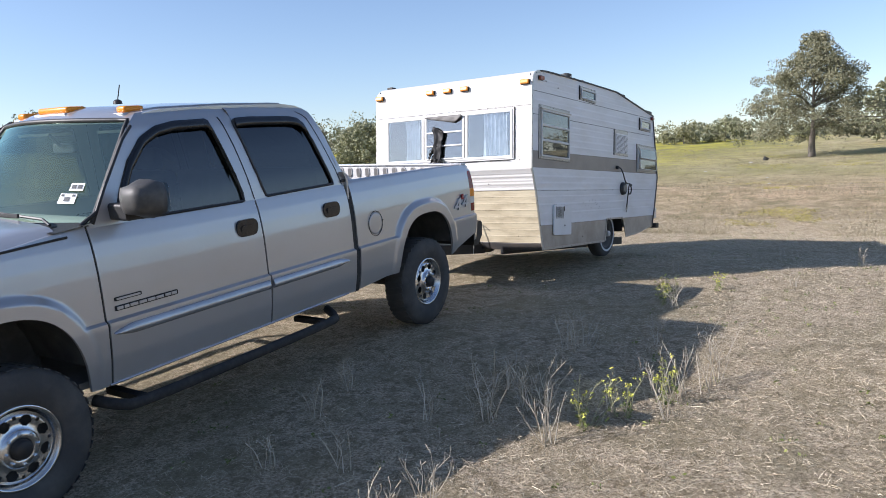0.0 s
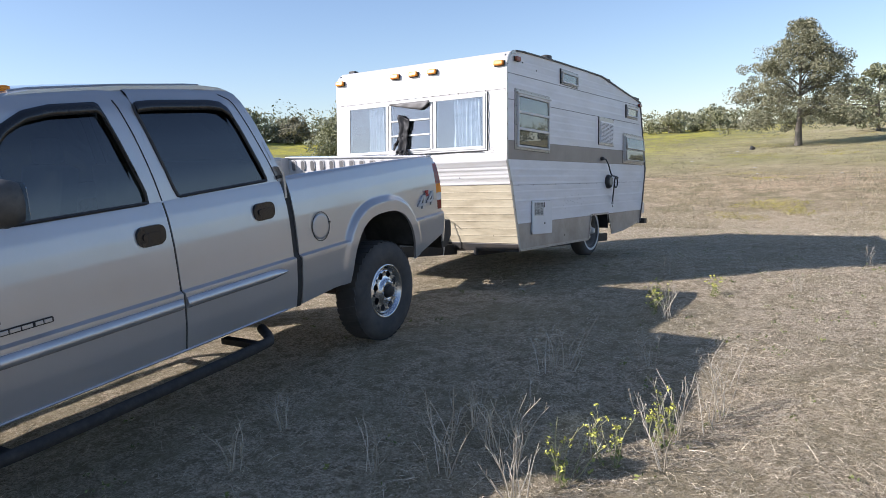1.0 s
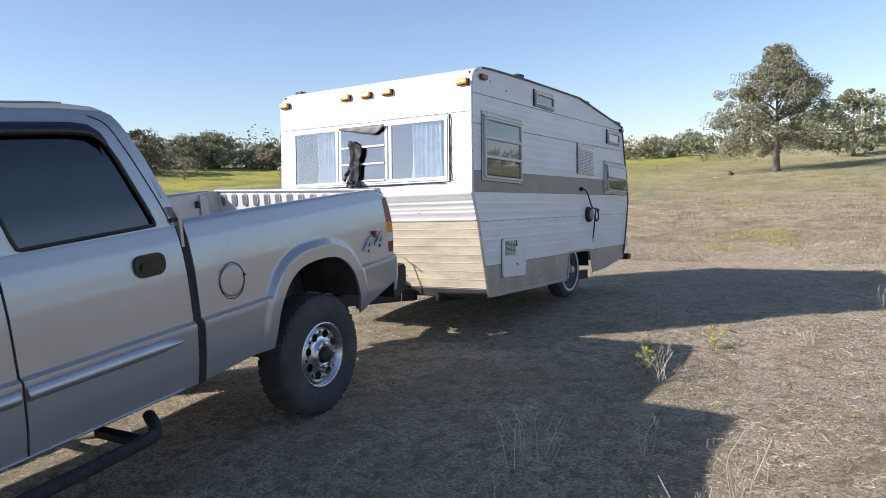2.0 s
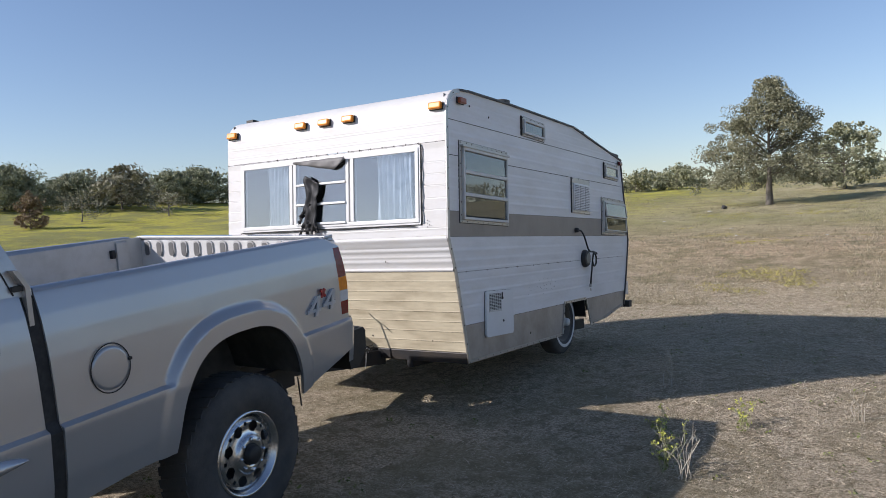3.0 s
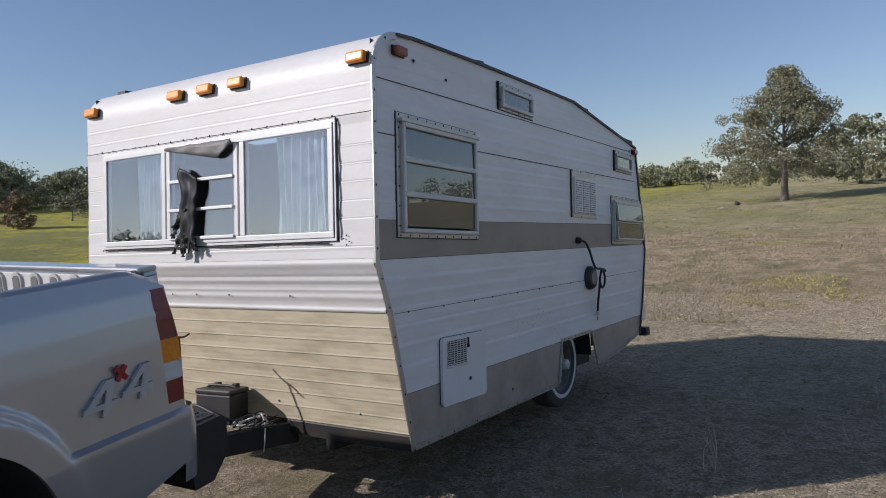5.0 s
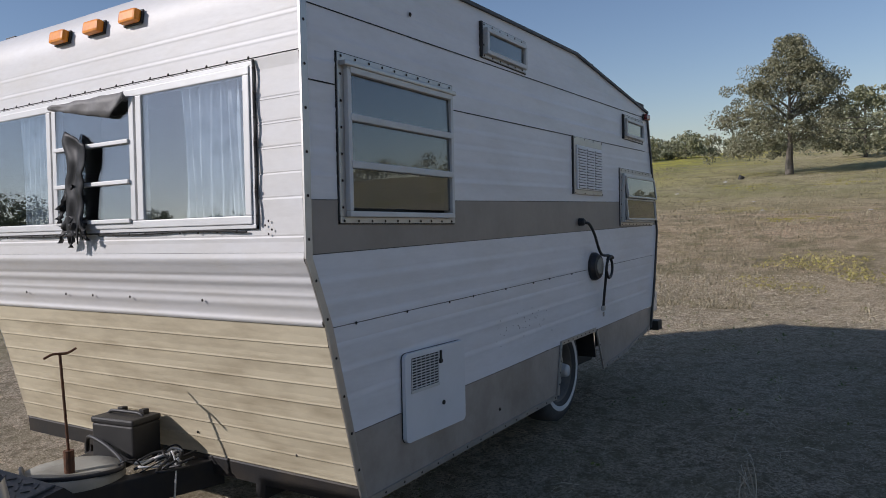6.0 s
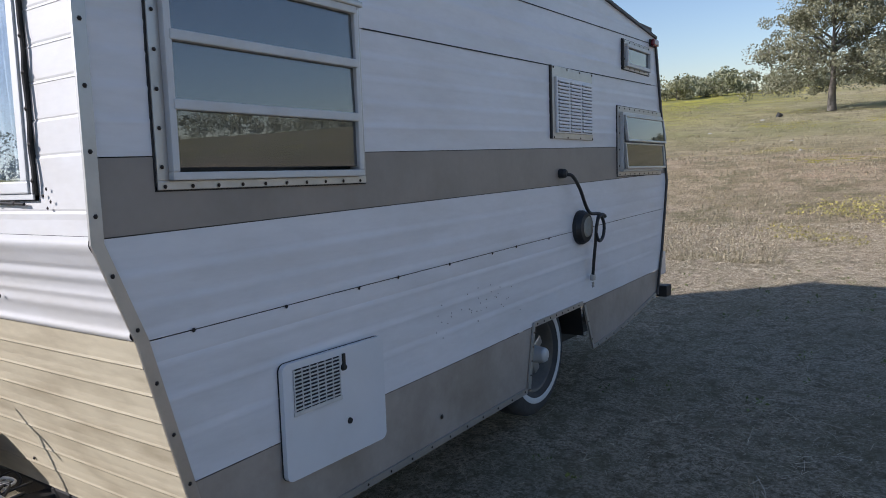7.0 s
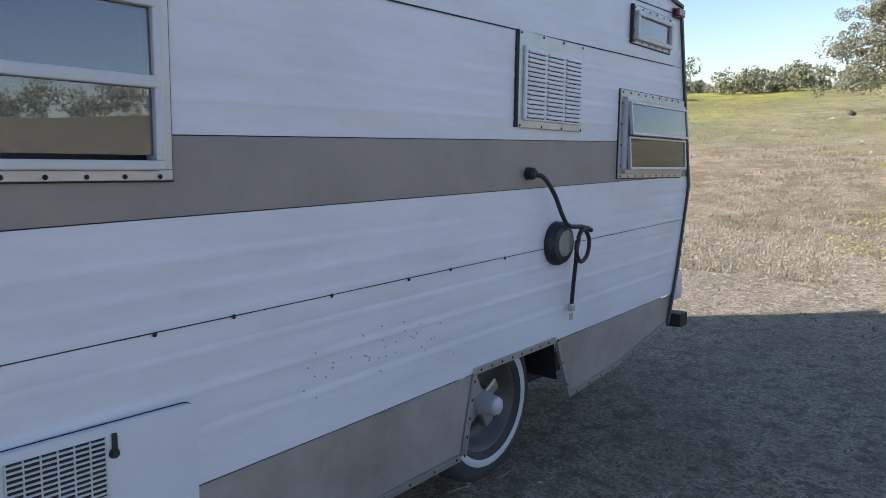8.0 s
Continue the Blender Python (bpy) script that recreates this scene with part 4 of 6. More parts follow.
part("tongue_beam", beam((-1.17, -0.78, 0.66), (-0.87, 0.34, 0.66), 0.075, 0.12), DARKMETAL, trailer, "black A-frame tongue beam")
part("tongue_beam", beam((-1.21, -0.78, 0.66), (-1.51, 0.34, 0.66), 0.075, 0.12), DARKMETAL, trailer, "black A-frame tongue beam")
part("cross_beam", box(-1.42, -0.96, -0.06, 0.0, 0.62, 0.70, 0.005), DARKMETAL, trailer)
part("coupler", box(-1.25, -1.13, -1.00, -0.70, 0.63, 0.73, 0.02), DARKMETAL, trailer, "ball coupler")
part("hanging_bracket", beam((-0.95, -0.62, 0.62), (-0.93, -0.60, 0.40), 0.03, 0.012), DARKMETAL, trailer, "rusted hanging safety bracket")
jack = part("tongue_jack", tube([(-1.18, -0.19, 0.55), (-1.185, -0.192, 0.84)], 0.021, 14), RUST, trailer, "rusty tongue jack with a crank handle")
part("jack_screw", tube([(-1.185, -0.192, 0.83), (-1.205, -0.205, 1.246)], 0.006, 8), RUST, jack)
part("crank_handle", tube(spline([(-1.196, -0.278, 1.238), (-1.201, -0.24, 1.25), (-1.205, -0.205, 1.248), (-1.208, -0.17, 1.246), (-1.213, -0.13, 1.26)]), 0.0055, 8), RUST, jack)
lid = part("tank_cover", lathe([(0, 0.01), (0.012, 0.11), (0.014, 0.19), (-0.008, 0.207), (-0.024, 0.209)], 40, Matrix.Translation((-1.175, -0.185, 0.745)) @ Matrix.Rotation(radians(-90), 4, "Y"), False), PLATE, None, "", True)
lid.matrix_world = LEVEL
tagged(lid, "round weathered plate cover lying on the tongue", "cover")
batt = thing("battery", LEVEL, "black battery box with clipped leads on the tongue", "battery")
BM = Matrix.Translation((-1.225, 0.105, 0.725)) @ Matrix.Scale(0.84, 4) @ Matrix.Rotation(radians(8), 4, "Z")
part("case", box(-0.15, 0.15, -0.095, 0.095, 0, 0.20, 0.01, BM), BLACK, batt)
part("case_lid", box(-0.155, 0.155, -0.1, 0.1, 0.20, 0.235, 0.012, BM), BLACK, batt)
part("carry_strap", tube([BM @ Vector(p) for p in spline([(-0.13, 0, 0.23), (-0.10, 0.0, 0.248), (0, 0, 0.25), (0.10, 0, 0.247), (0.13, 0, 0.23)])], 0.008, 8), BLACK, batt, "", True)
for x in (-0.08, 0.08):
    part("terminal", box(x - 0.018, x + 0.018, 0.03, 0.07, 0.23, 0.26, 0.004, BM), DARKMETAL, batt)
random.seed(5)
for k in range(9):
    a = Vector((-1.10 + 0.12 * random.random(), -0.04 + 0.2 * random.random(), 0.735))
    pts = [a + Vector((0.035 * i + 0.06 * (random.random() - 0.5), 0.16 * (random.random() - 0.3), 0.02 * math.sin(i * 1.3) + 0.035 * random.random())) for i in range(6)]
    c = part("cable", tube(spline(pts), 0.0035 + 0.003 * random.random(), 7), BLACK if k % 4 else WIRE_WHITE, None, "", True)
    c.matrix_world = LEVEL
    tagged(c, "loose electric cable lying on the trailer tongue", "cable", "cables on the tongue")
hose = part("cable", tube(spline([(-1.45, 0.05, 0.74), (-1.38, 0.02, 0.82), (-1.20, 0.0, 0.80), (-1.02, -0.05, 0.765), (-0.98, -0.15, 0.765), (-1.05, -0.28, 0.765), (-1.20, -0.36, 0.765), (-1.36, -0.30, 0.765)], 8), 0.010, 8), BLACK, None, "", True)
hose.matrix_world = LEVEL
tagged(hose, "thick black cable looped round the plate on the tongue", "cable", "cables on the tongue")
plug = part("trailer_plug", tube(spline([(-0.95, 0.12, 0.735), (-0.90, 0.10, 0.80), (-0.86, 0.09, 0.75), (-0.845, 0.075, 0.68), (-0.85, 0.07, 0.60)]), 0.004, 7), WIRE_WHITE, None, "", True)
plug.matrix_world = LEVEL
tagged(plug, "pale wiring pigtail hanging over the tongue beam", "cable", "cables on the tongue")


# ---- pickup truck ----
# its own axes: x out to the driver's side from the hub faces, y back from the front hubs, z up from the hubs
TRUCK = LEVEL @ pose(0.186, -5.801, -0.12, 8.302, 1.669, 3.921)
truck = thing("pickup_truck", TRUCK, "pewter crew-cab pickup truck parked with its tail to the trailer", "pickup truck")
MID, FULL = -1.0, -2.0
R_TYRE, R_RIM = 0.42, 0.225


def arch(y, c, a, h, e=2.7):
    s = abs(y - c) / a
    return h * (1 - s ** e) ** (1 / e) if s < 1 else -9.0


def body_bottom(y):
    sill = lerp(y, [-0.9, -0.5, 0.4, 0.54, 2.88, 3.3, 4.42, 4.9], [0.0, 0.05, 0.15, 0.14, 0.16, 0.19, 0.17, 0.32])
    return max(sill, arch(y, -0.05, 0.49, 0.685), arch(y, 3.96, 0.475, 0.675))


def body_x(y, z):
    """Distance out of the side skin: tucked sill, a crease, a leaning shoulder, flares at the wheels."""
    zs = [0.0, 0.14, 0.3, 0.5, 0.516, 0.53, 0.60, 0.7, 0.8, 0.9, 0.98, 1.06, 1.12]
    x = lerp(z, zs, [-0.06, -0.042, -0.010, 0.007, 0.006, -0.020, -0.022, -0.024, -0.029, -0.042, -0.057, -0.082, -0.11])
    plain = lerp(z, [0.0, 0.14, 0.3, 0.5, 0.8, 1.12], [-0.05, -0.03, 0.006, 0.022, 0.020, -0.02])
    for c in (-0.05, 3.96):
        dy, dz = (y - c) / 0.585, max(z, 0) / 0.80
        f = 1 - smooth01(((abs(dy) ** 2.7 + dz ** 2.7) ** (1 / 2.7) - 0.945) / 0.065)
        x = x * (1 - f) + plain * f
    return x


def skin(y0, y1, ztop, name, mat=None, label="", x_of=body_x, zlow=body_bottom, holes=None, parent=None, side=0, thick=0.02):
    """A side panel between two places, from its lower edge to ztop(y); side 1 mirrors it to the passenger's side."""
    n = max(2, int((y1 - y0) / (0.045 if side else 0.013)))
    zt = ztop if callable(ztop) else (lambda y: ztop)
    cols = []
    for i in range(n + 1):
        y = y0 + (y1 - y0) * i / n
        a, b = zlow(y), zt(y)
        zs = [a + (0.5 - a) * k / 16 if a < 0.5 else a + 0.0004 * k for k in range(17)]
        zs += [max(z, zs[-1] + 0.0004 * (j + 1)) for j, z in enumerate((0.508, 0.516, 0.523, 0.53))]
        zs += [zs[-1] + (b - zs[-1]) * k / 44 for k in range(1, 45)]
        cols.append([(x_of(y, z), y, z) for z in zs])
    th = (-thick, 0, 0)
    if side:
        cols = [[(FULL - x, y, z) for x, y, z in c] for c in cols][::-1]
        th = (thick, 0, 0)
    return part(name, sheet(cols, th), mat or PAINT, parent or truck, label, False)


def auto_smooth(ob, deg=28):
    for p in ob.data.polygons:
        p.use_smooth = True
    ob.data.set_sharp_from_angle(angle=radians(deg))
    return ob


BELT = 1.065
for side in (0, 1):
    sgn = (lambda x: x) if not side else (lambda x: FULL - x)

    def bx(x0, x1, *rest, **kw):
        a, b = sorted((sgn(x0), sgn(x1)))
        return box(a, b, *rest, **kw)

    auto_smooth(skin(-0.86, 0.572, lambda y: lerp(y, [-0.86, -0.4, 0.1, 0.57], [0.84, 0.98, 1.03, 1.09]), "front_fender", side=side))
    fd = auto_smooth(skin(0.585, 1.868, BELT + 0.012, "front_door", side=side))
    rd = auto_smooth(skin(1.881, 2.865, BELT + 0.012, "rear_door", side=side))
    bd = auto_smooth(skin(2.925, 4.93, lambda y: lerp(y, [2.92, 4.0, 4.6, 4.8, 4.93], [1.075, 1.065, 1.055, 1.05, 0.99]), "bed_side", side=side, label="pewter bed side with a flared wheel arch"))
    part("door_gap", sheet([[(sgn(body_x(y, z) - 0.010), y, z) for z in [0.15 + 0.0234 * k for k in range(40)]] for y in (2.864, 2.926)][:: -1 if side else 1]), SEAL, truck)
    part("door_gap", sheet([[(sgn(body_x(y, z) - 0.010), y, z) for z in [0.15 + 0.0234 * k for k in range(40)]] for y in (1.866, 1.882)][:: -1 if side else 1]), SEAL, truck)
    part("door_gap", sheet([[(sgn(body_x(y, z) - 0.010), y, z) for z in [0.15 + 0.0234 * k for k in range(40)]] for y in (0.57, 0.586)][:: -1 if side else 1]), SEAL, truck)
    # rail cap of the bed
    part("bed_rail", sheet([[(sgn(x), y, z + lerp(y, [2.92, 4.0, 4.8, 4.93], [0.002, -0.008, -0.022, -0.075])) for x, z in ((-0.083, 1.07), (-0.09, 1.083), (-0.108, 1.09), (-0.14, 1.086), (-0.15, 1.06))] for y in [2.925 + 0.0401 * k for k in range(51)]][:: -1 if side else 1]), PAINT, truck, "", True)
    # lower body mouldings
    for y0, y1 in ((0.60, 1.852), (1.886, 2.76)):
        cols = []
        for k in range(41):
            y = y0 + (y1 - y0) * k / 40
            tip = min(1, ((y - y0) / 0.14) ** 0.6 if y0 < 1 else 1, ((y1 - y) / 0.14) ** 0.6 if y0 > 1 else 1)
            h = 0.034 * tip + 0.0015
            zc = 0.455 - 0.004 * (1 - tip)
            x = body_x(y, zc)
            cols.append([(sgn(x + o), y, zc + h * f) for f, o in ((-1, 0.0), (-0.7, 0.016), (-0.1, 0.022), (0.2, 0.016), (0.75, 0.014), (1, 0.0))])
        part("side_molding", sheet(cols[:: -1 if side else 1]), MOLDING, truck, "bright lower body moulding", True)
    # sill strip
    part("sill_strip", tube([(sgn(body_x(y, 0.15) + 0.004), y, body_bottom(y) + 0.006) for y in [0.56 + 0.1 * k for k in range(23)]], 0.008, 6), MOLDING, truck)
    # door handles
    for dr, y in ((fd, 1.74), (rd, 2.645)):
        hd = part("door_handle", prism(rounded(y - 0.105, y + 0.09, 0.83, 0.948, 0.05), sgn(-0.07), sgn(-0.028)), GLOSS, dr, "black recessed handle")
        part("grip", prism(rounded(y - 0.07, y + 0.065, 0.866, 0.908, 0.02), sgn(-0.04), sgn(-0.02)), GLOSS, hd)

    # greenhouse: pillars and roof side with two window openings
    def gx(y, z):
        return lerp(z, [1.06, 1.2, 1.45, 1.62, 1.70, 1.76], [-0.084, -0.105, -0.16, -0.21, -0.265, -0.36])

    def roof_z(y):
        return lerp(y, [0.6, 0.75, 1.0, 1.12, 1.3, 1.9, 2.45, 2.6, 2.68, 2.76, 2.88, 2.92], [1.09, 1.30, 1.615, 1.705, 1.727, 1.742, 1.738, 1.722, 1.672, 1.50, 1.17, 1.10])

    FW = ([0.78, 0.84, 0.95, 1.08, 1.2, 1.35, 1.62, 1.64, 1.70, 1.79], [1.10, 1.24, 1.42, 1.55, 1.61, 1.635, 1.64, 1.62, 1.40, 1.072], 1.07)
    RW = ([1.855, 1.875, 1.99], [1.60, 1.642, 1.645], 1.075)

    def front_win(y):
        if not 0.80 <= y <= 1.78:
            return None
        lo = lerp(y, [0.80, 1.05, 1.8], [1.085, 1.075, 1.07])
        hi = lerp(y, FW[0], FW[1])
        return (lo, hi) if hi - lo > 0.004 else None

    def rear_win(y):
        if not 1.86 <= y <= 2.745:
            return None
        lo = lerp(y, [1.86, 1.985, 2.0, 2.75], [1.60, 1.09, 1.078, 1.085])
        hi = lerp(y, [1.86, 1.88, 2.0, 2.4, 2.5, 2.56, 2.62, 2.745], [1.62, 1.635, 1.64, 1.63, 1.615, 1.57, 1.43, 1.09])
        return (lo, hi) if hi - lo > 0.004 else None

    bm = bmesh.new()
    ys = sorted({0.6 + 0.02 * k for k in range(117)} | {1.7999, 1.80, 1.786})
    for ya, yb in zip(ys, ys[1:]):
        segs = []
        wa, wb = front_win(ya) or rear_win(ya), front_win(yb) or rear_win(yb)
        ra, rb = roof_z(ya), roof_z(yb)
        if wa and wb:
            segs = [((1.06, wa[0]), (1.06, wb[0])), ((wa[1], ra), (wb[1], rb))]
        elif wa or wb:
            q = wa or wb
            m = sum(q) / 2
            A = wa or (m, m)
            Bq = wb or (m, m)
            segs = [((1.06, A[0]), (1.06, Bq[0])), ((A[1], ra), (Bq[1], rb))]
        else:
            segs = [((1.06, ra), (1.06, rb))]
        for (a0, a1), (b0, b1) in segs:
            n = 8
            add_sheet(bm, [[(sgn(gx(y, lo + (hi - lo) * k / n)), y, lo + (hi - lo) * k / n) for k in range(n + 1)] for y, lo, hi in (((ya, a0, a1), (yb, b0, b1)) if not side else ((yb, b0, b1), (ya, a0, a1)))])
    bmesh.ops.remove_doubles(bm, verts=bm.verts, dist=1e-4)
    auto_smooth(part("cab_side", bm, PAINT, truck), 35)
    # glass, seals, rain guards
    for nm, wf, ylo, yhi in (("front_door_glass", front_win, 0.81, 1.775), ("rear_door_glass", rear_win, 1.865, 2.74)):
        cols, rim_lo, rim_hi = [], [], []
        for k in range(49):
            y = ylo + (yhi - ylo) * k / 48
            q = wf(y)
            if q:
                cols.append([(sgn(gx(y, z) - 0.014), y, z) for z in [q[0] + (q[1] - q[0]) * j / 10 for j in range(11)]])
                rim_lo.append((sgn(gx(y, q[0]) + 0.0), y, q[0]))
                rim_hi.append((sgn(gx(y, q[1]) + 0.0), y, q[1]))
        g = part(nm, sheet(cols[:: -1 if side else 1]), GLASS_DOOR if nm[0] == "f" else GLASS_TINT, truck, "dark tinted side glass", True)
        part("window_seal", tube(rim_lo + rim_hi[::-1], 0.011, 6, True), BLACK, g)
        guard = []
        for p in rim_hi:
            if p[2] > (1.2 if nm[0] == "f" else 1.5):
                guard.append([(p[0] + (0.012 if not side else -0.012), p[1], p[2] + 0.014), (p[0] + (0.032 if not side else -0.032), p[1], p[2] - 0.02), (p[0] + (0.036 if not side else -0.036), p[1] + (0.0), p[2] - 0.05)])
        part("rain_guard", sheet(guard[:: 1 if side else -1], (-0.004 if not side else 0.004, 0, 0)), GLOSS, g, "smoked rain guard", True)
    part("door_seam", tube([(sgn(gx(p.y, p.z) + 0.001), p.y, p.z) for p in spline([(0, 1.874, 1.07), (0, 1.836, 1.30), (0, 1.79, 1.5), (0, 1.745, 1.66)], 10)], 0.004, 5), SEAL, truck)
    part("door_seam", tube([(sgn(gx(p.y, p.z) + 0.001), p.y, p.z) for p in spline([(0, 2.845, 1.07), (0, 2.80, 1.2), (0, 2.70, 1.45), (0, 2.62, 1.62), (0, 2.54, 1.675)], 10)], 0.0035, 5), SEAL, truck)
    part("pillar_seam", tube([(sgn(gx(y, z) + 0.002), y, z) for y, z in ((0.55, 1.09), (0.66, 1.15), (0.76, 1.30), (0.95, 1.55), (1.04, 1.63))], 0.012, 6), BLACK, truck, "black windshield seal")

    # mirror
    mr = part("door_mirror", prism(rounded(0.74, 0.85, 1.09, 1.19, 0.02), sgn(-0.10), sgn(0.06)), BLACK, truck, "dusty black door mirror")
    bm = bmesh.new()
    add_box(bm, *sorted((sgn(0.02), sgn(0.27))), 0.70, 0.91, 1.10, 1.325, 0.08)
    for v in bm.verts:
        if v.co.y < 0.795:
            v.co.z = 1.21 + (v.co.z - 1.21) * 0.82
            v.co.x = sgn(0.145) + (v.co.x - sgn(0.145)) * 0.85
    auto_smooth(part("mirror_shell", bm, DUSTY, mr), 85)
    part("mirror_glass", prism(rounded(*sorted((sgn(0.04), sgn(0.25))), 1.125, 1.30, 0.03), 0.907, 0.910, "y"), GLASS_CLEAR, mr)
    # step bar
    bar = tube(spline([(sgn(-0.12), 0.50, 0.06), (sgn(0.02), 0.58, 0.03), (sgn(0.065), 0.72, 0.02), (sgn(0.07), 1.5, 0.022), (sgn(0.065), 2.35, 0.03), (sgn(0.02), 2.5, 0.04), (sgn(-0.12), 2.58, 0.07)]), 0.034, 12)
    sb = part("step_bar", bar, SEAL, truck, "black tubular step bar", True)
    for y in (0.72, 2.4):
        part("bracket", bx(-0.3, 0.05, y - 0.03, y + 0.03, 0.0, 0.04), DARKMETAL, sb)
    # wheels
    for y in (0.0, 3.945):
        o = Matrix.Translation((sgn(-0.125), y, 0))
        s = 1 if not side else -1
        wh = part("wheel", lathe(tyre_prof(R_TYRE, 0.25, R_RIM), 64, o, False), RUBBER, truck, "black tyre on a polished alloy wheel", True)
        for k in range(40):
            rm = o @ Matrix.Rotation(2 * math.pi * k / 40, 4, "X")
            if side == 0:
                part("tread_block", box(-0.098, 0.098, -0.022, 0.022, R_TYRE - 0.004, R_TYRE + 0.003, 0.0, rm @ Matrix.Rotation(radians(14), 4, "Z")), RUBBER, wh)
        part("rim", lathe([(s * 0.105, 0.232), (s * 0.118, 0.224), (s * 0.112, 0.212), (s * 0.07, 0.205), (s * 0.06, 0.19), (s * -0.10, 0.185)], 48, o, False), CHROME, wh, "", True)
        bm = bmesh.new()
        radii = [0.192 - 0.0062 * k for k in range(16)]
        prof = [(s * lerp(r, [0.098, 0.11, 0.13, 0.15, 0.17, 0.192], [0.112, 0.102, 0.096, 0.098, 0.10, 0.082]), r) for r in radii]
        add_lathe(bm, prof + [(s * 0.125, 0.096), (s * 0.13, 0.06), (s * 0.118, 0.05)], 112, o)
        # eight oval windows, and a small round one between each pair
        for f in list(bm.faces):
            c = o.inverted() @ f.calc_center_median()
            r, a = math.hypot(c.y, c.z), math.atan2(c.z, c.y) / (2 * math.pi) * 8
            if ((a % 1 - 0.5) / 0.27) ** 2 + ((r - 0.146) / 0.029) ** 2 < 1 or (((a + 0.5) % 1 - 0.5) / 0.1) ** 2 + ((r - 0.166) / 0.011) ** 2 < 1:
                bm.faces.remove(f)
        part("wheel_disc", bm, CHROME, wh, "", True)
        part("wheel_back", lathe([(s * 0.05, 0.20), (s * 0.045, 0.001)], 32, o, False), SEAL, wh)
        for k in range(8):
            rm = o @ Matrix.Rotation(2 * math.pi * k / 8, 4, "X")
            part("lug_nut", lathe([(s * 0.10, 0.012), (s * 0.138, 0.011), (s * 0.142, 0.004)], 6, rm @ Matrix.Translation((0, 0, 0.083)), False), CHROME, wh)
        part("hub_cap", lathe([(s * 0.10, 0.055), (s * 0.15, 0.05), (s * 0.158, 0.04), (s * 0.158, 0.001)], 24, o, False), DARKMETAL, wh, "dark hub cap", True)
        # inner arch
        c, a = (-0.05, 0.49) if y < 1 else (3.96, 0.475)
        cols = []
        for k in range(3, 26):
            ang = math.pi * k / 28
            yy = c - (a + 0.005) * math.copysign(abs(math.cos(ang)) ** (2 / 2.7), math.cos(ang))
            zz = 0.69 * abs(math.sin(ang)) ** (2 / 2.7) + 0.005
            cols.append([(sgn(x), yy, zz) for x in (-0.01, -0.2, -0.55)])
        part("wheel_liner", sheet(cols), DUSTY, truck, "black wheel-arch liner", True)
        # added plate that blocks light and bright ground from showing through the arch
        part("arch_screen", bx(-0.56, -0.54, c - 0.5, c + 0.5, -0.05 if y < 1 else 0.2, 0.7), DUSTY, truck)
    # lamps at the tail
    tlm = bmesh.new()
    for z0, z1, mi in ((0.56, 0.643, 0), (0.645, 0.711, 2), (0.713, 0.797, 1), (0.799, 0.985, 0)):
        cols = []
        for z in np.linspace(z0, z1, 6).tolist():
            e = 0.045 * math.sin(math.pi * (z - 0.52) / 0.475)
            cols.append([(sgn(body_x(4.9, z) + 0.006 - k * 0.035 if k > 1 else body_x(4.9, z) + 0.006 * k), 4.862 + min(k, 1) * 0.04 + e * min(k / 2, 1) + 0.03 * min(k, 2) / 2, z) for k in range(4)])
        n0 = len(tlm.faces)
        add_sheet(tlm, cols[:: 1 if side else -1])
        tlm.faces.ensure_lookup_table()
        for f in tlm.faces[n0:]:
            f.material_index = mi
    part("tail_lamp", tlm, [RED, AMBER, CLEAR], truck, "tall red tail lamp with amber and clear sections")
    # tail corner below the lamp
    part("tail_corner", sheet([[(sgn(body_x(4.85, z) - o), y, z) for z in (0.24, 0.35, 0.45, 0.525)] for y, o in ((4.90, 0.0), (4.955, 0.006), (4.985, 0.03), (4.995, 0.08))][:: -1 if side else 1]), PAINT, truck, "", True)
    part("tail_cap", sheet([[(sgn(body_x(4.85, z) - o), y, z) for z in (0.985, 1.0, 1.03)] for y, o in ((4.86, 0.0), (4.92, 0.01), (4.95, 0.05), (4.955, 0.1))][:: -1 if side else 1]), PAINT, truck, "", True)

# fuel door, badges, emblem on the driver's side
bm = bmesh.new()
add_tube(bm, [(-0.0195, 3.185 + 0.098 * math.cos(a), 0.69 + 0.108 * math.sin(a)) for a in (2 * math.pi * k / 40 for k in range(40))], 0.0026, 5, True)
fuel = part("fuel_door_gap", bm, SEAL, truck)
part("fuel_door", lathe([(-0.03, 0.096), (-0.0185, 0.095), (-0.017, 0.08), (-0.017, 0.001)], 40, Matrix.Translation((0, 3.185, 0.69)), False), PAINT, fuel, "round fuel door", True)
part("finger_notch", box(-0.03, -0.012, 3.272, 3.292, 0.70, 0.715, 0.004), SEAL, fuel)
bdg = part("door_badge", prism(rounded(0.645, 1.085, 0.572, 0.602, 0.008), -0.03, -0.014), SEAL, truck, "dark badge with raised silver bars")
for k, (a, b) in enumerate(((0.625, 0.665), (0.672, 0.705), (0.712, 0.765), (0.772, 0.825), (0.832, 0.885), (0.892, 0.945), (0.958, 0.998), (1.004, 1.044))):
    part("badge_bar", box(-0.016, -0.009, a + 0.03, b + 0.03, 0.578, 0.596, 0.002), PAINT, bdg)
bdg2 = part("small_badge", prism(rounded(0.65, 0.83, 0.63, 0.652, 0.006), -0.03, -0.0155), SEAL, truck)
part("badge_bar", box(-0.017, -0.0125, 0.66, 0.82, 0.635, 0.647, 0.001), PAINT, bdg2)


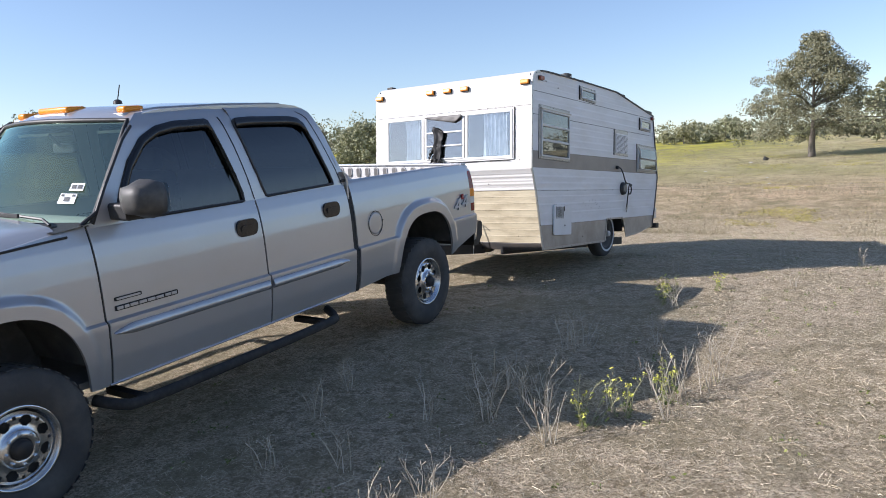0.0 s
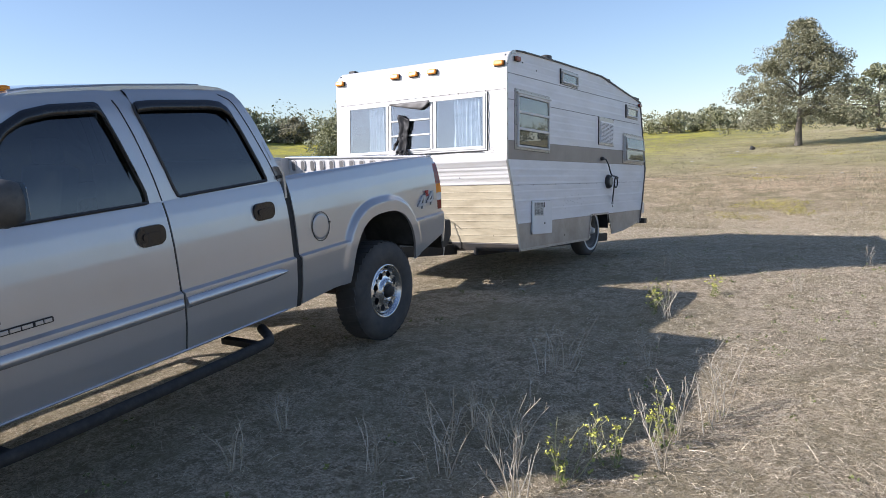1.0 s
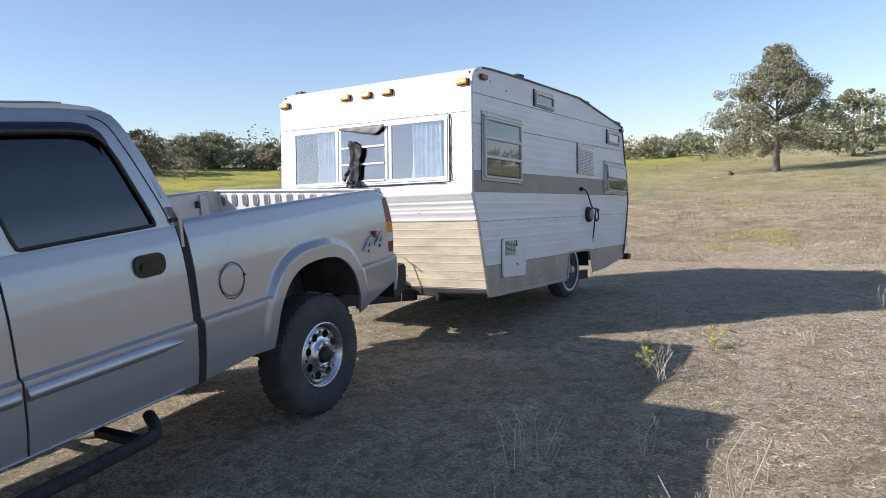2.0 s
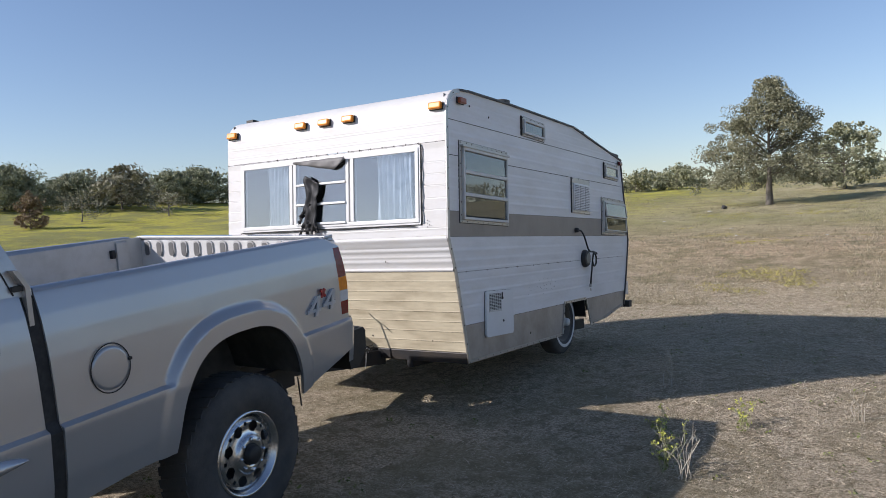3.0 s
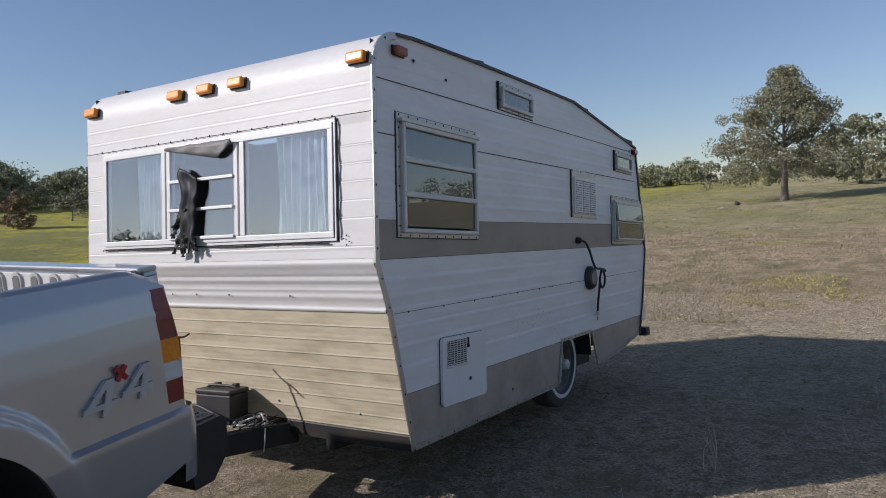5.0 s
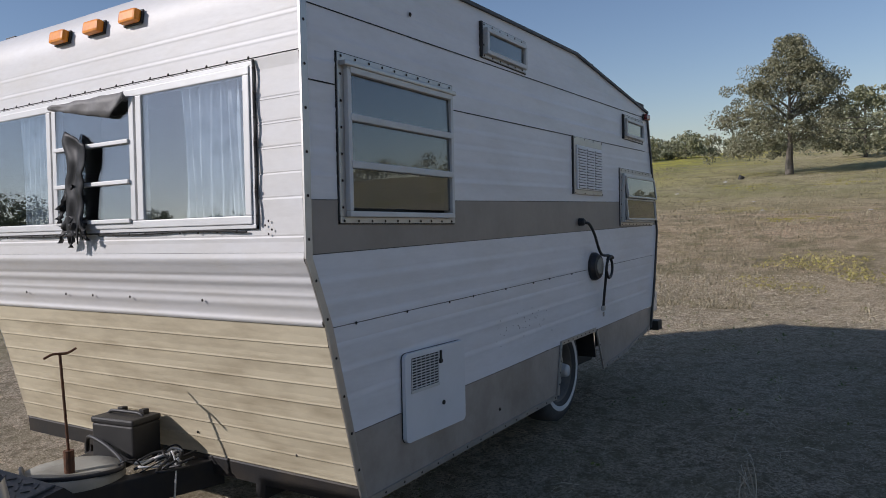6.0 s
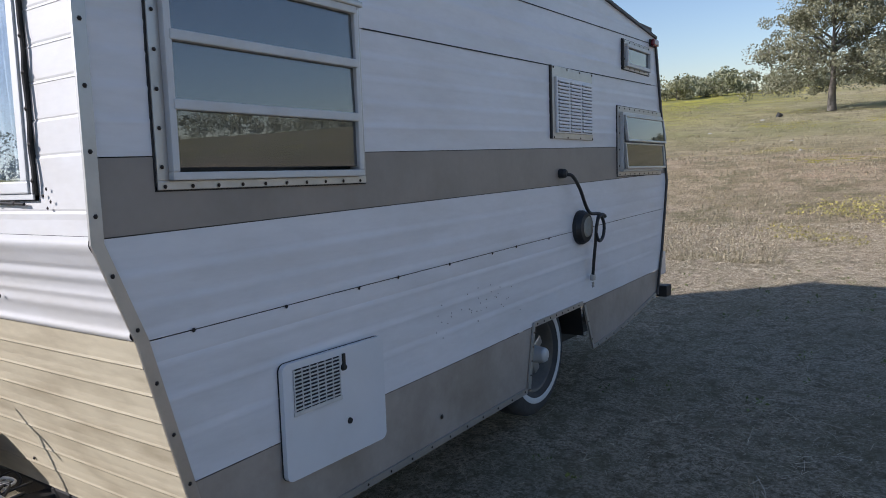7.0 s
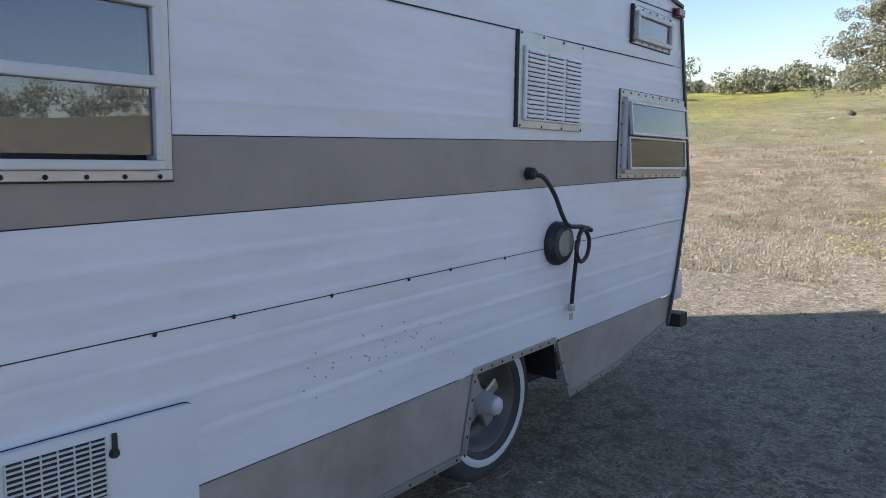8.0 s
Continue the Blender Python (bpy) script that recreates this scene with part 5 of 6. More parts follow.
def four(y, z, w, h, x0, grow=0.0):
    """The digit as three raised bars, leaning forward."""
    bm = bmesh.new()
    bars = [((-0.05, 0.22), (1.0, 0.22), (1.0, 0.38), (-0.05, 0.38)), ((0.58, 0.0), (0.80, 0.0), (0.80, 1.0), (0.58, 1.0)), ((-0.05, 0.30), (0.20, 0.30), (0.74, 1.0), (0.52, 1.0))]
    for n, bar in enumerate(bars):
        c = (sum(p[0] for p in bar) / 4, sum(p[1] for p in bar) / 4)
        pts = [(a + math.copysign(grow, a - c[0]), b + math.copysign(grow, b - c[1])) for a, b in bar]
        fr, bk = ([bm.verts.new((x, y + a * w + b * h * 0.30, z + b * h)) for a, b in pts] for x in (x0 + 0.0006 * n, x0 - 0.014))
        bm.faces.new(fr)
        for k in range(4):
            bm.faces.new((fr[k], bk[k], bk[(k + 1) % 4], fr[(k + 1) % 4]))
    return bm


for y, z in ((4.515, 0.608), (4.665, 0.623)):
    back = part("emblem_digit", four(y, z, 0.118, 0.118, -0.012, 0.012), MOLDING, truck, "raised silver 4 of the 4x4 emblem")
    part("digit_face", four(y, z, 0.118, 0.118, -0.008), BADGE, back)
bm = bmesh.new()
for a in (40, -40):
    add_box(bm, -0.018, -0.006, -0.009, 0.009, -0.030, 0.030, 0.002, Matrix.Translation((0, 4.674, 0.735)) @ Matrix.Rotation(radians(a), 4, "X"))
part("emblem_cross", bm, REDPAINT, truck, "red x of the 4x4 emblem")
part("corner_emblem", prism(rounded(2.835, 2.885, 1.085, 1.107, 0.008), -0.10, -0.072), BLACK, truck)

# roof, windshield, hood, nose
def roof_point(u, t):
    """Across 0..1, back 0..1: crowned, its front edge bowed like the glass."""
    bow = math.sin(math.pi * u)
    y0 = 1.085 - 0.17 * bow
    y = y0 + (2.68 - y0) * t
    z = lerp(t, [0, 0.06, 0.15, 0.5, 0.85, 0.95, 1], [1.668, 1.708, 1.728, 1.742, 1.737, 1.716, 1.665]) + 0.045 * bow * min(1, 0.4 + 5 * t)
    e = -0.25 - 0.05 * math.sin(math.pi * min(1, max(0, (t + 0.08) / 1.16)))
    return (e + (FULL - 2 * e) * u, y, z)


auto_smooth(part("roof_panel", sheet([[roof_point(i / 24, j / 30) for j in range(31)] for i in range(25)][::-1], (0, 0, -0.025)), PAINT, truck, "pewter roof"), 40)
for u in (0.045, 0.955):
    part("roof_ditch", tube([Vector(roof_point(u, 0.10 + 0.07 * k)) + Vector((0, 0, 0.003)) for k in range(12)], 0.007, 6), PAINT, truck)


def shield(s, v):
    """Across 0..1, up 0..1."""
    bow = math.sin(math.pi * s)
    wid = 0.09 + 0.20 * v
    x = -wid + (FULL + 2 * wid) * s
    return (x, 0.62 + 0.46 * v - 0.17 * bow, 1.09 + 0.575 * v + 0.02 * bow)


sh_ = part("windshield", sheet([[shield(i / 24, j / 12) for j in range(13)] for i in range(25)][::-1]), GLASS_SHIELD, truck, "bowed windshield", True)
part("windshield_seal", tube([shield(0, j / 12) for j in range(13)] + [shield(i / 24, 1) for i in range(1, 25)] + [shield(1, j / 12) for j in range(11, -1, -1)], 0.016, 8), BLACK, sh_, "", True)
part("inspection_sticker", sheet([[tuple(Vector(shield(0.09 + 0.066 * i, 0.17 + 0.095 * j)) + Vector((0, -0.004, 0.004))) for j in range(2)] for i in range(2)][::-1]), STICKER, sh_, "pale window sticker with dark bars")
part("inspection_sticker", sheet([[tuple(Vector(shield(0.075 + 0.055 * i, 0.29 + 0.075 * j)) + Vector((0, -0.004, 0.004))) for j in range(2)] for i in range(2)][::-1]), STICKER, sh_, "pale window sticker with dark bars")
for u, v, du, dv in ((0.095, 0.235, 0.012, 0.02), (0.138, 0.235, 0.012, 0.02), (0.112, 0.19, 0.022, 0.04), (0.080, 0.31, 0.018, 0.035), (0.104, 0.31, 0.018, 0.035)):
    part("print_bar", sheet([[tuple(Vector(shield(u + du * i, v + dv * j)) + Vector((0, -0.006, 0.006))) for j in range(2)] for i in range(2)][::-1]), INK, sh_)
cowl = part("cowl", sheet([[(x, y, z) for y, z in ((0.38, 1.075), (0.5, 1.085), (0.63 - 0.17 * math.sin(math.pi * (x - 0) / -2.0), 1.10))] for x in [-0.06 - 0.094 * k for k in range(21)]][::-1]), BLACK, truck, "black cowl with vents", True)
for k in range(14):
    part("cowl_slot", box(-0.5 + 0.02 * k - 0.006, -0.5 + 0.02 * k + 0.006, 0.44, 0.50, 1.083, 1.09, 0.002), DUSTY, cowl)
for x, l in ((-0.25, 0.55), (-1.0, 0.55)):
    wp = part("wiper", tube([(x, 0.47, 1.10), (x - 0.12, 0.50, 1.125), (x - l, 0.47, 1.155)], 0.009, 6), BLACK, truck, "black windshield wiper")
    part("blade", box(x - l - 0.15, x - l + 0.28, 0.44, 0.452, 1.135, 1.16, 0.002), BLACK, wp)


def hood_z(x, y):
    s = (x - MID) / 0.93
    return lerp(y, [-0.88, -0.6, 0.0, 0.42], [0.90, 1.0, 1.07, 1.095]) + 0.045 * (1 - s * s) - 0.05 * smooth01((abs(s) - 0.86) / 0.14)


auto_smooth(part("hood", sheet([[(x, y, hood_z(x, y)) for y in [-0.88 + 0.065 * k for k in range(21)]] for x in [-0.075 - 0.0925 * k for k in range(21)]][::-1], (0, 0, -0.02)), PAINT, truck, "pewter hood"), 40)
part("hood_gap", tube([(-0.066, -0.85 + 0.13 * k, hood_z(-0.075, -0.85 + 0.13 * k) - 0.004) for k in range(11)], 0.007, 5), SEAL, truck)
gr = part("grille", box(-1.55, -0.45, -0.97, -0.88, 0.52, 0.86, 0.02), BLACK, truck, "black grille in a bright frame")
part("grille_frame", tube([(-0.47, -0.98, 0.53), (-0.47, -0.98, 0.85), (-1.53, -0.98, 0.85), (-1.53, -0.98, 0.53)], 0.022, 8, True), CHROME, gr)
for k in range(4):
    part("grille_slat", box(-1.5, -0.5, -0.985, -0.965, 0.58 + 0.07 * k, 0.60 + 0.07 * k, 0.004), BLACK, gr)
for x in (-0.28, -1.72):
    part("headlight", box(x - 0.17, x + 0.17, -0.95, -0.84, 0.58, 0.83, 0.03), CLEAR, truck, "clear headlight")
    part("nose_side", box(x - 0.26 if x > -1 else x - 0.24, x + 0.24 if x > -1 else x + 0.26, -0.93, -0.80, 0.30, 0.60, 0.04), PAINT, truck)
part("front_bumper", box(-1.98, -0.02, -1.08, -0.92, 0.16, 0.40, 0.04), CHROME, truck, "chrome front bumper")
part("nose_panel", box(-1.9, -0.1, -0.92, -0.85, 0.42, 0.93, 0.02), PAINT, truck)

# cab lights and aerial
for x, hw in ((-0.42, 0.045), (-1.0, 0.17), (-1.58, 0.045)):
    _, front, zz = roof_point((x + 0.25) / (FULL + 0.5), 0.05)
    cl = part("cab_light", box(x - hw - 0.012, x + hw + 0.012, front - 0.006, front + 0.15, zz - 0.025, zz + 0.004, 0.01), PAINT, truck, "amber roof marker lamp")
    bm = bmesh.new()
    add_box(bm, x - hw, x + hw, front + 0.02, front + 0.165, zz + 0.002, zz + 0.046, 0.018)
    part("lens", bm, AMBER, cl, "", True)
ant = part("aerial", lathe([(0, 0.03), (0.02, 0.026), (0.03, 0.012)], 14, Matrix.Translation((-0.58, 1.23, 1.775)) @ Matrix.Rotation(radians(-90), 4, "Y")), BLACK, truck, "short black roof aerial")
part("whip", tube([(-0.58, 1.23, 1.795), (-0.58, 1.26, 1.90)], 0.004, 6), BLACK, ant)

# cab back, floor and inside
part("cab_back", sheet([[(x, y, z) for y, z in ((2.90, 0.15), (2.90, 1.10), (2.86, 1.17))] for x in (-0.06, -1.0, FULL + 0.06)], (0, -0.02, 0)), PAINT, truck)
bm = bmesh.new()
for z0, z1, xa, xb in ((1.17, 1.22, -0.1, FULL + 0.1), (1.56, 1.70, -0.2, FULL + 0.2)):
    yy = lambda z: lerp(z, [1.17, 1.50, 1.66, 1.72], [2.86, 2.755, 2.68, 2.62])
    add_sheet(bm, [[(MID + s * (MID * -1 + lerp(z, [1.17, 1.22, 1.56, 1.63, 1.70], [-0.12, -0.125, -0.215, -0.245, -0.31])), yy(z), z) for z in (z0, (z0 + z1) / 2, z1)] for s in (1, -1)], (0, -0.02, 0))
for xa, xb in ((-0.10, -0.36), (FULL + 0.10, FULL + 0.36)):
    add_sheet(bm, [[(x - 0.09 * (z - 1.2) / 0.36 * (1 if xa > -1 else -1), yy(z), z) for z in (1.22, 1.4, 1.56)] for x in (xa, xb)], (0, -0.02, 0))
part("rear_cab_frame", bm, PAINT, truck)
part("rear_glass", sheet([[(x, yy(z) - 0.012, z) for z in (1.215, 1.4, 1.565)] for x in (-0.3, FULL + 0.3)]), GLASS_TINT, truck, "dark rear window")
part("cab_floor", box(FULL + 0.08, -0.08, 0.4, 2.88, 0.16, 0.2), CABIN, truck)
part("headliner", box(FULL + 0.36, -0.36, 1.1, 2.6, 1.66, 1.69), DASH, truck)
dash = part("dashboard", sheet([[(x, y, z) for y, z in ((0.56, 1.08), (0.80, 1.09), (0.98, 1.06), (1.02, 0.9), (1.0, 0.5))] for x in [-0.12 - 0.11 * k for k in range(17)]][::-1], (0, 0, -0.02)), DASH, truck, "grey dashboard", True)
part("steering_wheel", tube([(-0.52 + 0.19 * math.cos(a), 1.16 + 0.08 * math.sin(a), 1.02 + 0.17 * math.sin(a)) for a in (2 * math.pi * k / 28 for k in range(28))], 0.017, 8, True), BLACK, truck, "black steering wheel", True)
for x in (-0.52, -1.48):
    st = part("front_seat", box(x - 0.27, x + 0.27, 1.45, 1.95, 0.5, 0.66, 0.05), CABIN, truck, "dark cloth seat")
    part("seat_back", box(x - 0.26, x + 0.26, -0.07, 0.07, 0, 0.66, 0.05, Matrix.Translation((0, 1.92, 0.62)) @ Matrix.Rotation(radians(-14), 4, "X")), CABIN, st)
    part("headrest", box(x - 0.13, x + 0.13, 2.02, 2.12, 1.27, 1.45, 0.04), CABIN, st)
    part("sun_visor", box(x - 0.2, x + 0.2, 1.14, 1.32, 1.59, 1.61, 0.006), DASH, truck)
rs = part("rear_seat", box(FULL + 0.15, -0.15, 2.3, 2.7, 0.45, 0.65, 0.05), CABIN, truck, "dark rear bench")
part("seat_back", box(FULL + 0.15, -0.15, 2.62, 2.74, 0.6, 1.22, 0.04), CABIN, rs)
mirror = part("cabin_mirror", box(-1.12, -0.88, 1.06, 1.10, 1.47, 1.54, 0.015), BLACK, truck, "rear-view mirror")
part("mirror_stalk", tube([(-1.0, 1.05, 1.52), (-1.0, 0.98, 1.60)], 0.012, 6), BLACK, mirror)

# bed inside, tailgate, rear bumper
fl = bmesh.new()
add_box(fl, FULL + 0.58, -0.58, 2.93, 4.90, 0.42, 0.46)
for x0, x1 in ((-0.58, -0.14), (FULL + 0.14, FULL + 0.58)):
    add_box(fl, x0, x1, 2.93, 3.40, 0.42, 0.46)
    add_box(fl, x0, x1, 4.44, 4.90, 0.42, 0.46)
part("bed_floor", fl, BEDLINE, truck, "pale ribbed bed floor")
for k in range(6):
    part("floor_rib", box(FULL + 0.66 + 0.12 * k, FULL + 0.72 + 0.12 * k, 2.98, 4.86, 0.459, 0.472, 0.005), BEDLINE, truck)
part("bed_front_wall", box(FULL + 0.1, -0.1, 2.925, 2.955, 0.42, 1.07, 0.006), BEDLINE, truck)
for x0, x1, xi in ((-0.165, -0.135, -0.575), (FULL + 0.135, FULL + 0.165, FULL + 0.575)):
    wall = bmesh.new()
    for y0, y1, z0 in ((2.955, 3.40, 0.46), (3.40, 4.44, 0.71), (4.44, 4.88, 0.46)):
        add_box(wall, x0, x1, y0, y1, z0, 1.055)
    bw = part("bed_wall", wall, BEDLINE, truck, "pale inner bed wall")
    a, b = sorted((x1 if xi > x1 else x0, xi))
    part("wheelhouse", prism([(3.38, 0.46), (3.45, 0.66), (3.55, 0.73), (4.3, 0.73), (4.4, 0.66), (4.46, 0.46), (4.44, 0.46), (4.38, 0.65), (4.29, 0.715), (3.56, 0.715), (3.47, 0.65), (3.40, 0.46)], a, b), BEDLINE, bw)
    for y in (3.2, 4.7):
        part("stake_post", box(x0 - 0.02, x1 + 0.02, y - 0.05, y + 0.05, 0.5, 1.04, 0.008), BEDLINE, bw)
    part("hook", box(x0 - 0.03, x1 + 0.03, 4.6, 4.63, 0.93, 0.99, 0.005), SEAL, bw)
tg = part("tailgate", box(FULL + 0.11, -0.11, 4.89, 4.955, 0.5, 1.045, 0.015), PAINT, truck, "closed tailgate with a pressed inner panel")
part("inner_panel", box(FULL + 0.16, -0.16, 4.878, 4.892, 0.53, 1.03, 0.004), material("pale_tailgate_liner", (0.62, 0.61, 0.58), 0.5, 0, (0.5, 0.48, 0.45), 8, 0.5), tg, "pale inner panel")
part("top_cap", box(FULL + 0.12, -0.12, 4.875, 4.96, 1.04, 1.062, 0.008), PAINT, tg)
for k in range(13):
    x = -0.24 - 0.127 * k
    bm = prism(rounded(x - 0.03, x + 0.03, 0.93, 1.03, 0.025), 4.868, 4.88, "y")
    part("pressed_slot", bm, BEDLINE, tg)
    # flat dark plate: the shade inside the pressed slot, given as colour
    part("slot_shade", prism(rounded(x - 0.022, x + 0.022, 0.92, 1.018, 0.018), 4.866, 4.8685, "y"), CABIN, tg)
part("tailgate_latch", box(-1.12, -0.88, 4.955, 4.975, 0.84, 0.92, 0.008), BLACK, tg)
bum = part("rear_bumper", prism([(4.96, 0.41), (5.15, 0.41), (5.175, 0.38), (5.165, 0.25), (5.08, 0.16), (4.98, 0.16)], -0.07, FULL + 0.07), DARKMETAL, truck, "black step bumper with treadplate top")
part("treadplate", box(FULL + 0.1, -0.1, 4.965, 5.145, 0.41, 0.416, 0.002), DUSTY, bum)
random.seed(2)
lug = bmesh.new()
for i in range(44):
    for j in range(5):
        add_box(lug, -0.012, 0.012, -0.003, 0.003, 0, 0.003, 0, Matrix.Translation((-0.14 - 0.039 * i, 4.985 + 0.033 * j, 0.416)) @ Matrix.Rotation(radians(45 if (i + j) % 2 else -45), 4, "Z"))
part("tread_lugs", lug, DUSTY, bum)
part("hitch_receiver", box(-1.05, -0.95, 4.6, 5.2, 0.02, 0.12, 0.008), DARKMETAL, truck)
part("ball_mount", box(-1.04, -0.96, 5.1, 5.36, 0.0, 0.06, 0.008), DARKMETAL, truck, "drawbar with hitch ball")
# chassis
for x in (-0.62, -1.38):
    part("chassis_rail", box(x - 0.05, x + 0.05, -0.7, 5.0, -0.0, 0.16, 0.01), DARKMETAL, truck, "black chassis rail")
for y in (0.0, 3.89):
    part("axle", tube([(-0.2, y, 0), (-1.8, y, 0)], 0.06, 12), DARKMETAL, truck)
part("differential", lathe([(-0.16, 0.05), (-0.1, 0.14), (0.1, 0.14), (0.16, 0.05)], 20, Matrix.Translation((-1.0, 3.89, 0))), DARKMETAL, truck)
part("gearbox", box(-1.2, -0.8, 0.3, 1.7, -0.08, 0.2, 0.05), DARKMETAL, truck)
part("exhaust", tube(spline([(-1.5, 1.0, 0.05), (-1.5, 2.6, 0.05), (-1.45, 3.4, 0.2), (-1.6, 4.3, 0.15), (-1.75, 4.7, 0.1)]), 0.04, 10), DARKMETAL, truck)


# ---- trees, bushes and weeds ----
def leaf_cloud(bm, centres, count, size, rng, flat=0.75):
    """Small bent leaves scattered through clumps."""
    cs = list(centres)
    for _ in range(count):
        c, r = cs[int(rng.random() * len(cs))]
        while True:
            v = Vector((rng.uniform(-1, 1), rng.uniform(-1, 1), rng.uniform(-1, 1)))
            if 0.25 < v.length < 1:
                break
        p = Vector(c) + Vector((v.x * r, v.y * r, v.z * r * flat))
        n = Vector((rng.gauss(0, 1), rng.gauss(0, 1), rng.gauss(0.4, 1))).normalized()
        u = n.orthogonal().normalized()
        u.rotate(Matrix.Rotation(rng.uniform(0, 6.28), 3, n))
        w = n.cross(u)
        s = size * rng.uniform(0.6, 1.4)
        q = [p - u * s, p + w * s * 0.55 + n * s * 0.15, p + u * s, p - w * s * 0.55 + n * s * 0.15]
        bm.faces.new([bm.verts.new(k) for k in q])


def tree_parts(name, seed, height, spread, trunk_h, leaves, leaf_size, leaf_mat, label, m, limb_n=9, gaps=0.75, group="", base_r=0.025, cone=0.0, fill=0):
    """A tapered trunk, forking limbs, and a crown of leaf clumps carried by the limbs."""
    rng = random.Random(seed)
    t = thing(name, m, label, "tree" if height > 2.2 else "bush", group)
    bm = bmesh.new()
    r0 = height * base_r
    lean = (rng.uniform(-0.03, 0.03) * height, rng.uniform(-0.03, 0.03) * height)
    top = Vector((lean[0], lean[1], height * 0.82))
    trunk = [Vector((0, 0, -0.15)), Vector((0, 0, trunk_h * 0.5)), Vector((lean[0] * 0.4, lean[1] * 0.4, trunk_h)), top.lerp(Vector((0, 0, trunk_h)), 0.5), top]
    add_tube(bm, spline(trunk, 4), r0, 9, radii=[r0 * (1.35 - 1.25 * min(1, k / 16)) for k in range(17)])
    clumps = []
    for k in range(limb_n):
        a = 2 * math.pi * (k / limb_n + rng.uniform(-0.05, 0.05)) * 2.4
        f = (k + 0.5) / limb_n
        z0 = trunk_h * 0.9 + (height * 0.72 - trunk_h * 0.9) * f * rng.uniform(0.8, 1.1)
        # widest at a third of the crown, rounded above
        reach = spread * 0.5 * (0.55 + 0.6 * math.sin(math.pi * min(1, (0.18 + 0.78 * f)))) * rng.uniform(0.75, 1.05)
        if cone:
            reach = spread * 0.5 * (1.05 - cone * f) * rng.uniform(0.8, 1.05)
        base = Vector((lean[0] * z0 / height, lean[1] * z0 / height, z0))
        end = base + Vector((math.cos(a) * reach, math.sin(a) * reach, height * rng.uniform(0.05, 0.20) - 0.14 * reach * (1 - f)))
        mid = base.lerp(end, 0.5) + Vector((0, 0, height * 0.05))
        line = spline([base, mid, end], 5)
        rr = r0 * (0.5 - 0.25 * f)
        add_tube(bm, line, rr, 6, radii=[rr * (1 - 0.85 * i / (len(line) - 1)) for i in range(len(line))])
        for i in range(5):
            q = 0.35 + 0.16 * i
            at = base.lerp(end, q) + Vector((rng.gauss(0, 1), rng.gauss(0, 1), rng.gauss(0.3, 0.7))) * spread * 0.055
            clumps.append((at, spread * rng.uniform(0.065, 0.13) * gaps))
            tw = [base.lerp(end, q * 0.85), at]
            add_tube(bm, tw, rr * 0.25, 5, radii=[rr * 0.3, rr * 0.1])
    for i in range(7):
        clumps.append((top + Vector((rng.gauss(0, 1), rng.gauss(0, 1), rng.uniform(-1.6, 1.3))) * spread * 0.07, spread * rng.uniform(0.06, 0.11) * gaps))
    for i in range(fill):
        f = rng.random() ** 1.15
        lim = spread * 0.5 * ((1.0 - 0.9 * f ** 1.8) if cone else math.sqrt(max(0.05, 1 - f ** 2.4)))
        a, q = rng.uniform(0, 6.2832), math.sqrt(rng.uniform(0.12, 1)) * rng.uniform(0.75, 1.04)
        z = trunk_h * 0.75 + (height - trunk_h * 0.75) * f - (0.055 * spread * q * q * (1 - f) if cone else 0)
        clumps.append((Vector((math.cos(a) * lim * q + lean[0] * f, math.sin(a) * lim * q + lean[1] * f, max(z, 0.15))), spread * rng.uniform(0.035, 0.075)))
    part("trunk", bm, BARK, t, "", True)
    bm = bmesh.new()
    leaf_cloud(bm, clumps, leaves, leaf_size, rng)
    part("crown", bm, leaf_mat, t)
    return t


def on_ground(x, y, turn=0.0, s=1.0):
    return Matrix.Translation((x, y, ground_z(x, y) - 0.03)) @ Matrix.Rotation(turn, 4, "Z") @ Matrix.Scale(s, 4)


oak = tree_parts("oak_tree", 6, 7.1, 8.8, 1.85, 44000, 0.062, LEAF_OAK, "broad dusty oak standing alone in the pasture", on_ground(-3.55, 41.7), 18, 0.7, cone=0.68, fill=200)
oak2 = tree_parts("oak_tree", 9, 5.4, 6.5, 0.7, 7000, 0.13, LEAF_DARK, "dark low oak behind the lone tree", on_ground(-0.8, 62), 12, 1.0, fill=70)
live = tree_parts("live_oak", 12, 4.3, 8.6, 0.2, 15000, 0.13, LEAF_DARK, "dark spreading live oak at the meadow edge", on_ground(-73.2, 34.2), 14, 1.2, "trees at the meadow edge", fill=240)
thin = tree_parts("thin_oak", 15, 4.6, 6.4, 0.5, 4200, 0.17, LEAF_BARE, "thin greyish oak with bare limbs", on_ground(-66.9, 43), 12, 1.15, "trees at the meadow edge", fill=25)
rust = tree_parts("autumn_bush", 21, 3.0, 2.9, 0.15, 4200, 0.09, LEAF_RUST, "rust-brown bushy young oak", on_ground(-54.6, 26.6), 12, 1.1, cone=0.6, fill=60)
bare = tree_parts("bare_tree", 23, 2.9, 4.2, 0.4, 800, 0.08, LEAF_BARE, "small half-bare tree with spreading limbs", on_ground(-57.1, 32.4), 13, 1.1)
rng = random.Random(8)
for k in range(20):
    a = radians(92 + 3.3 * k + rng.uniform(-1, 1))
    d = rng.uniform(87, 97)
    x, y = 2.6 + d * math.cos(a + radians(22)), -4 + d * math.sin(a + radians(22))
    copy_thing(live if k % 3 else thin, on_ground(x, y, rng.uniform(0, 6.2), rng.uniform(0.5, 0.78)))
copy_thing(bare, on_ground(-58.3, 42.2, 1.9, 0.95))
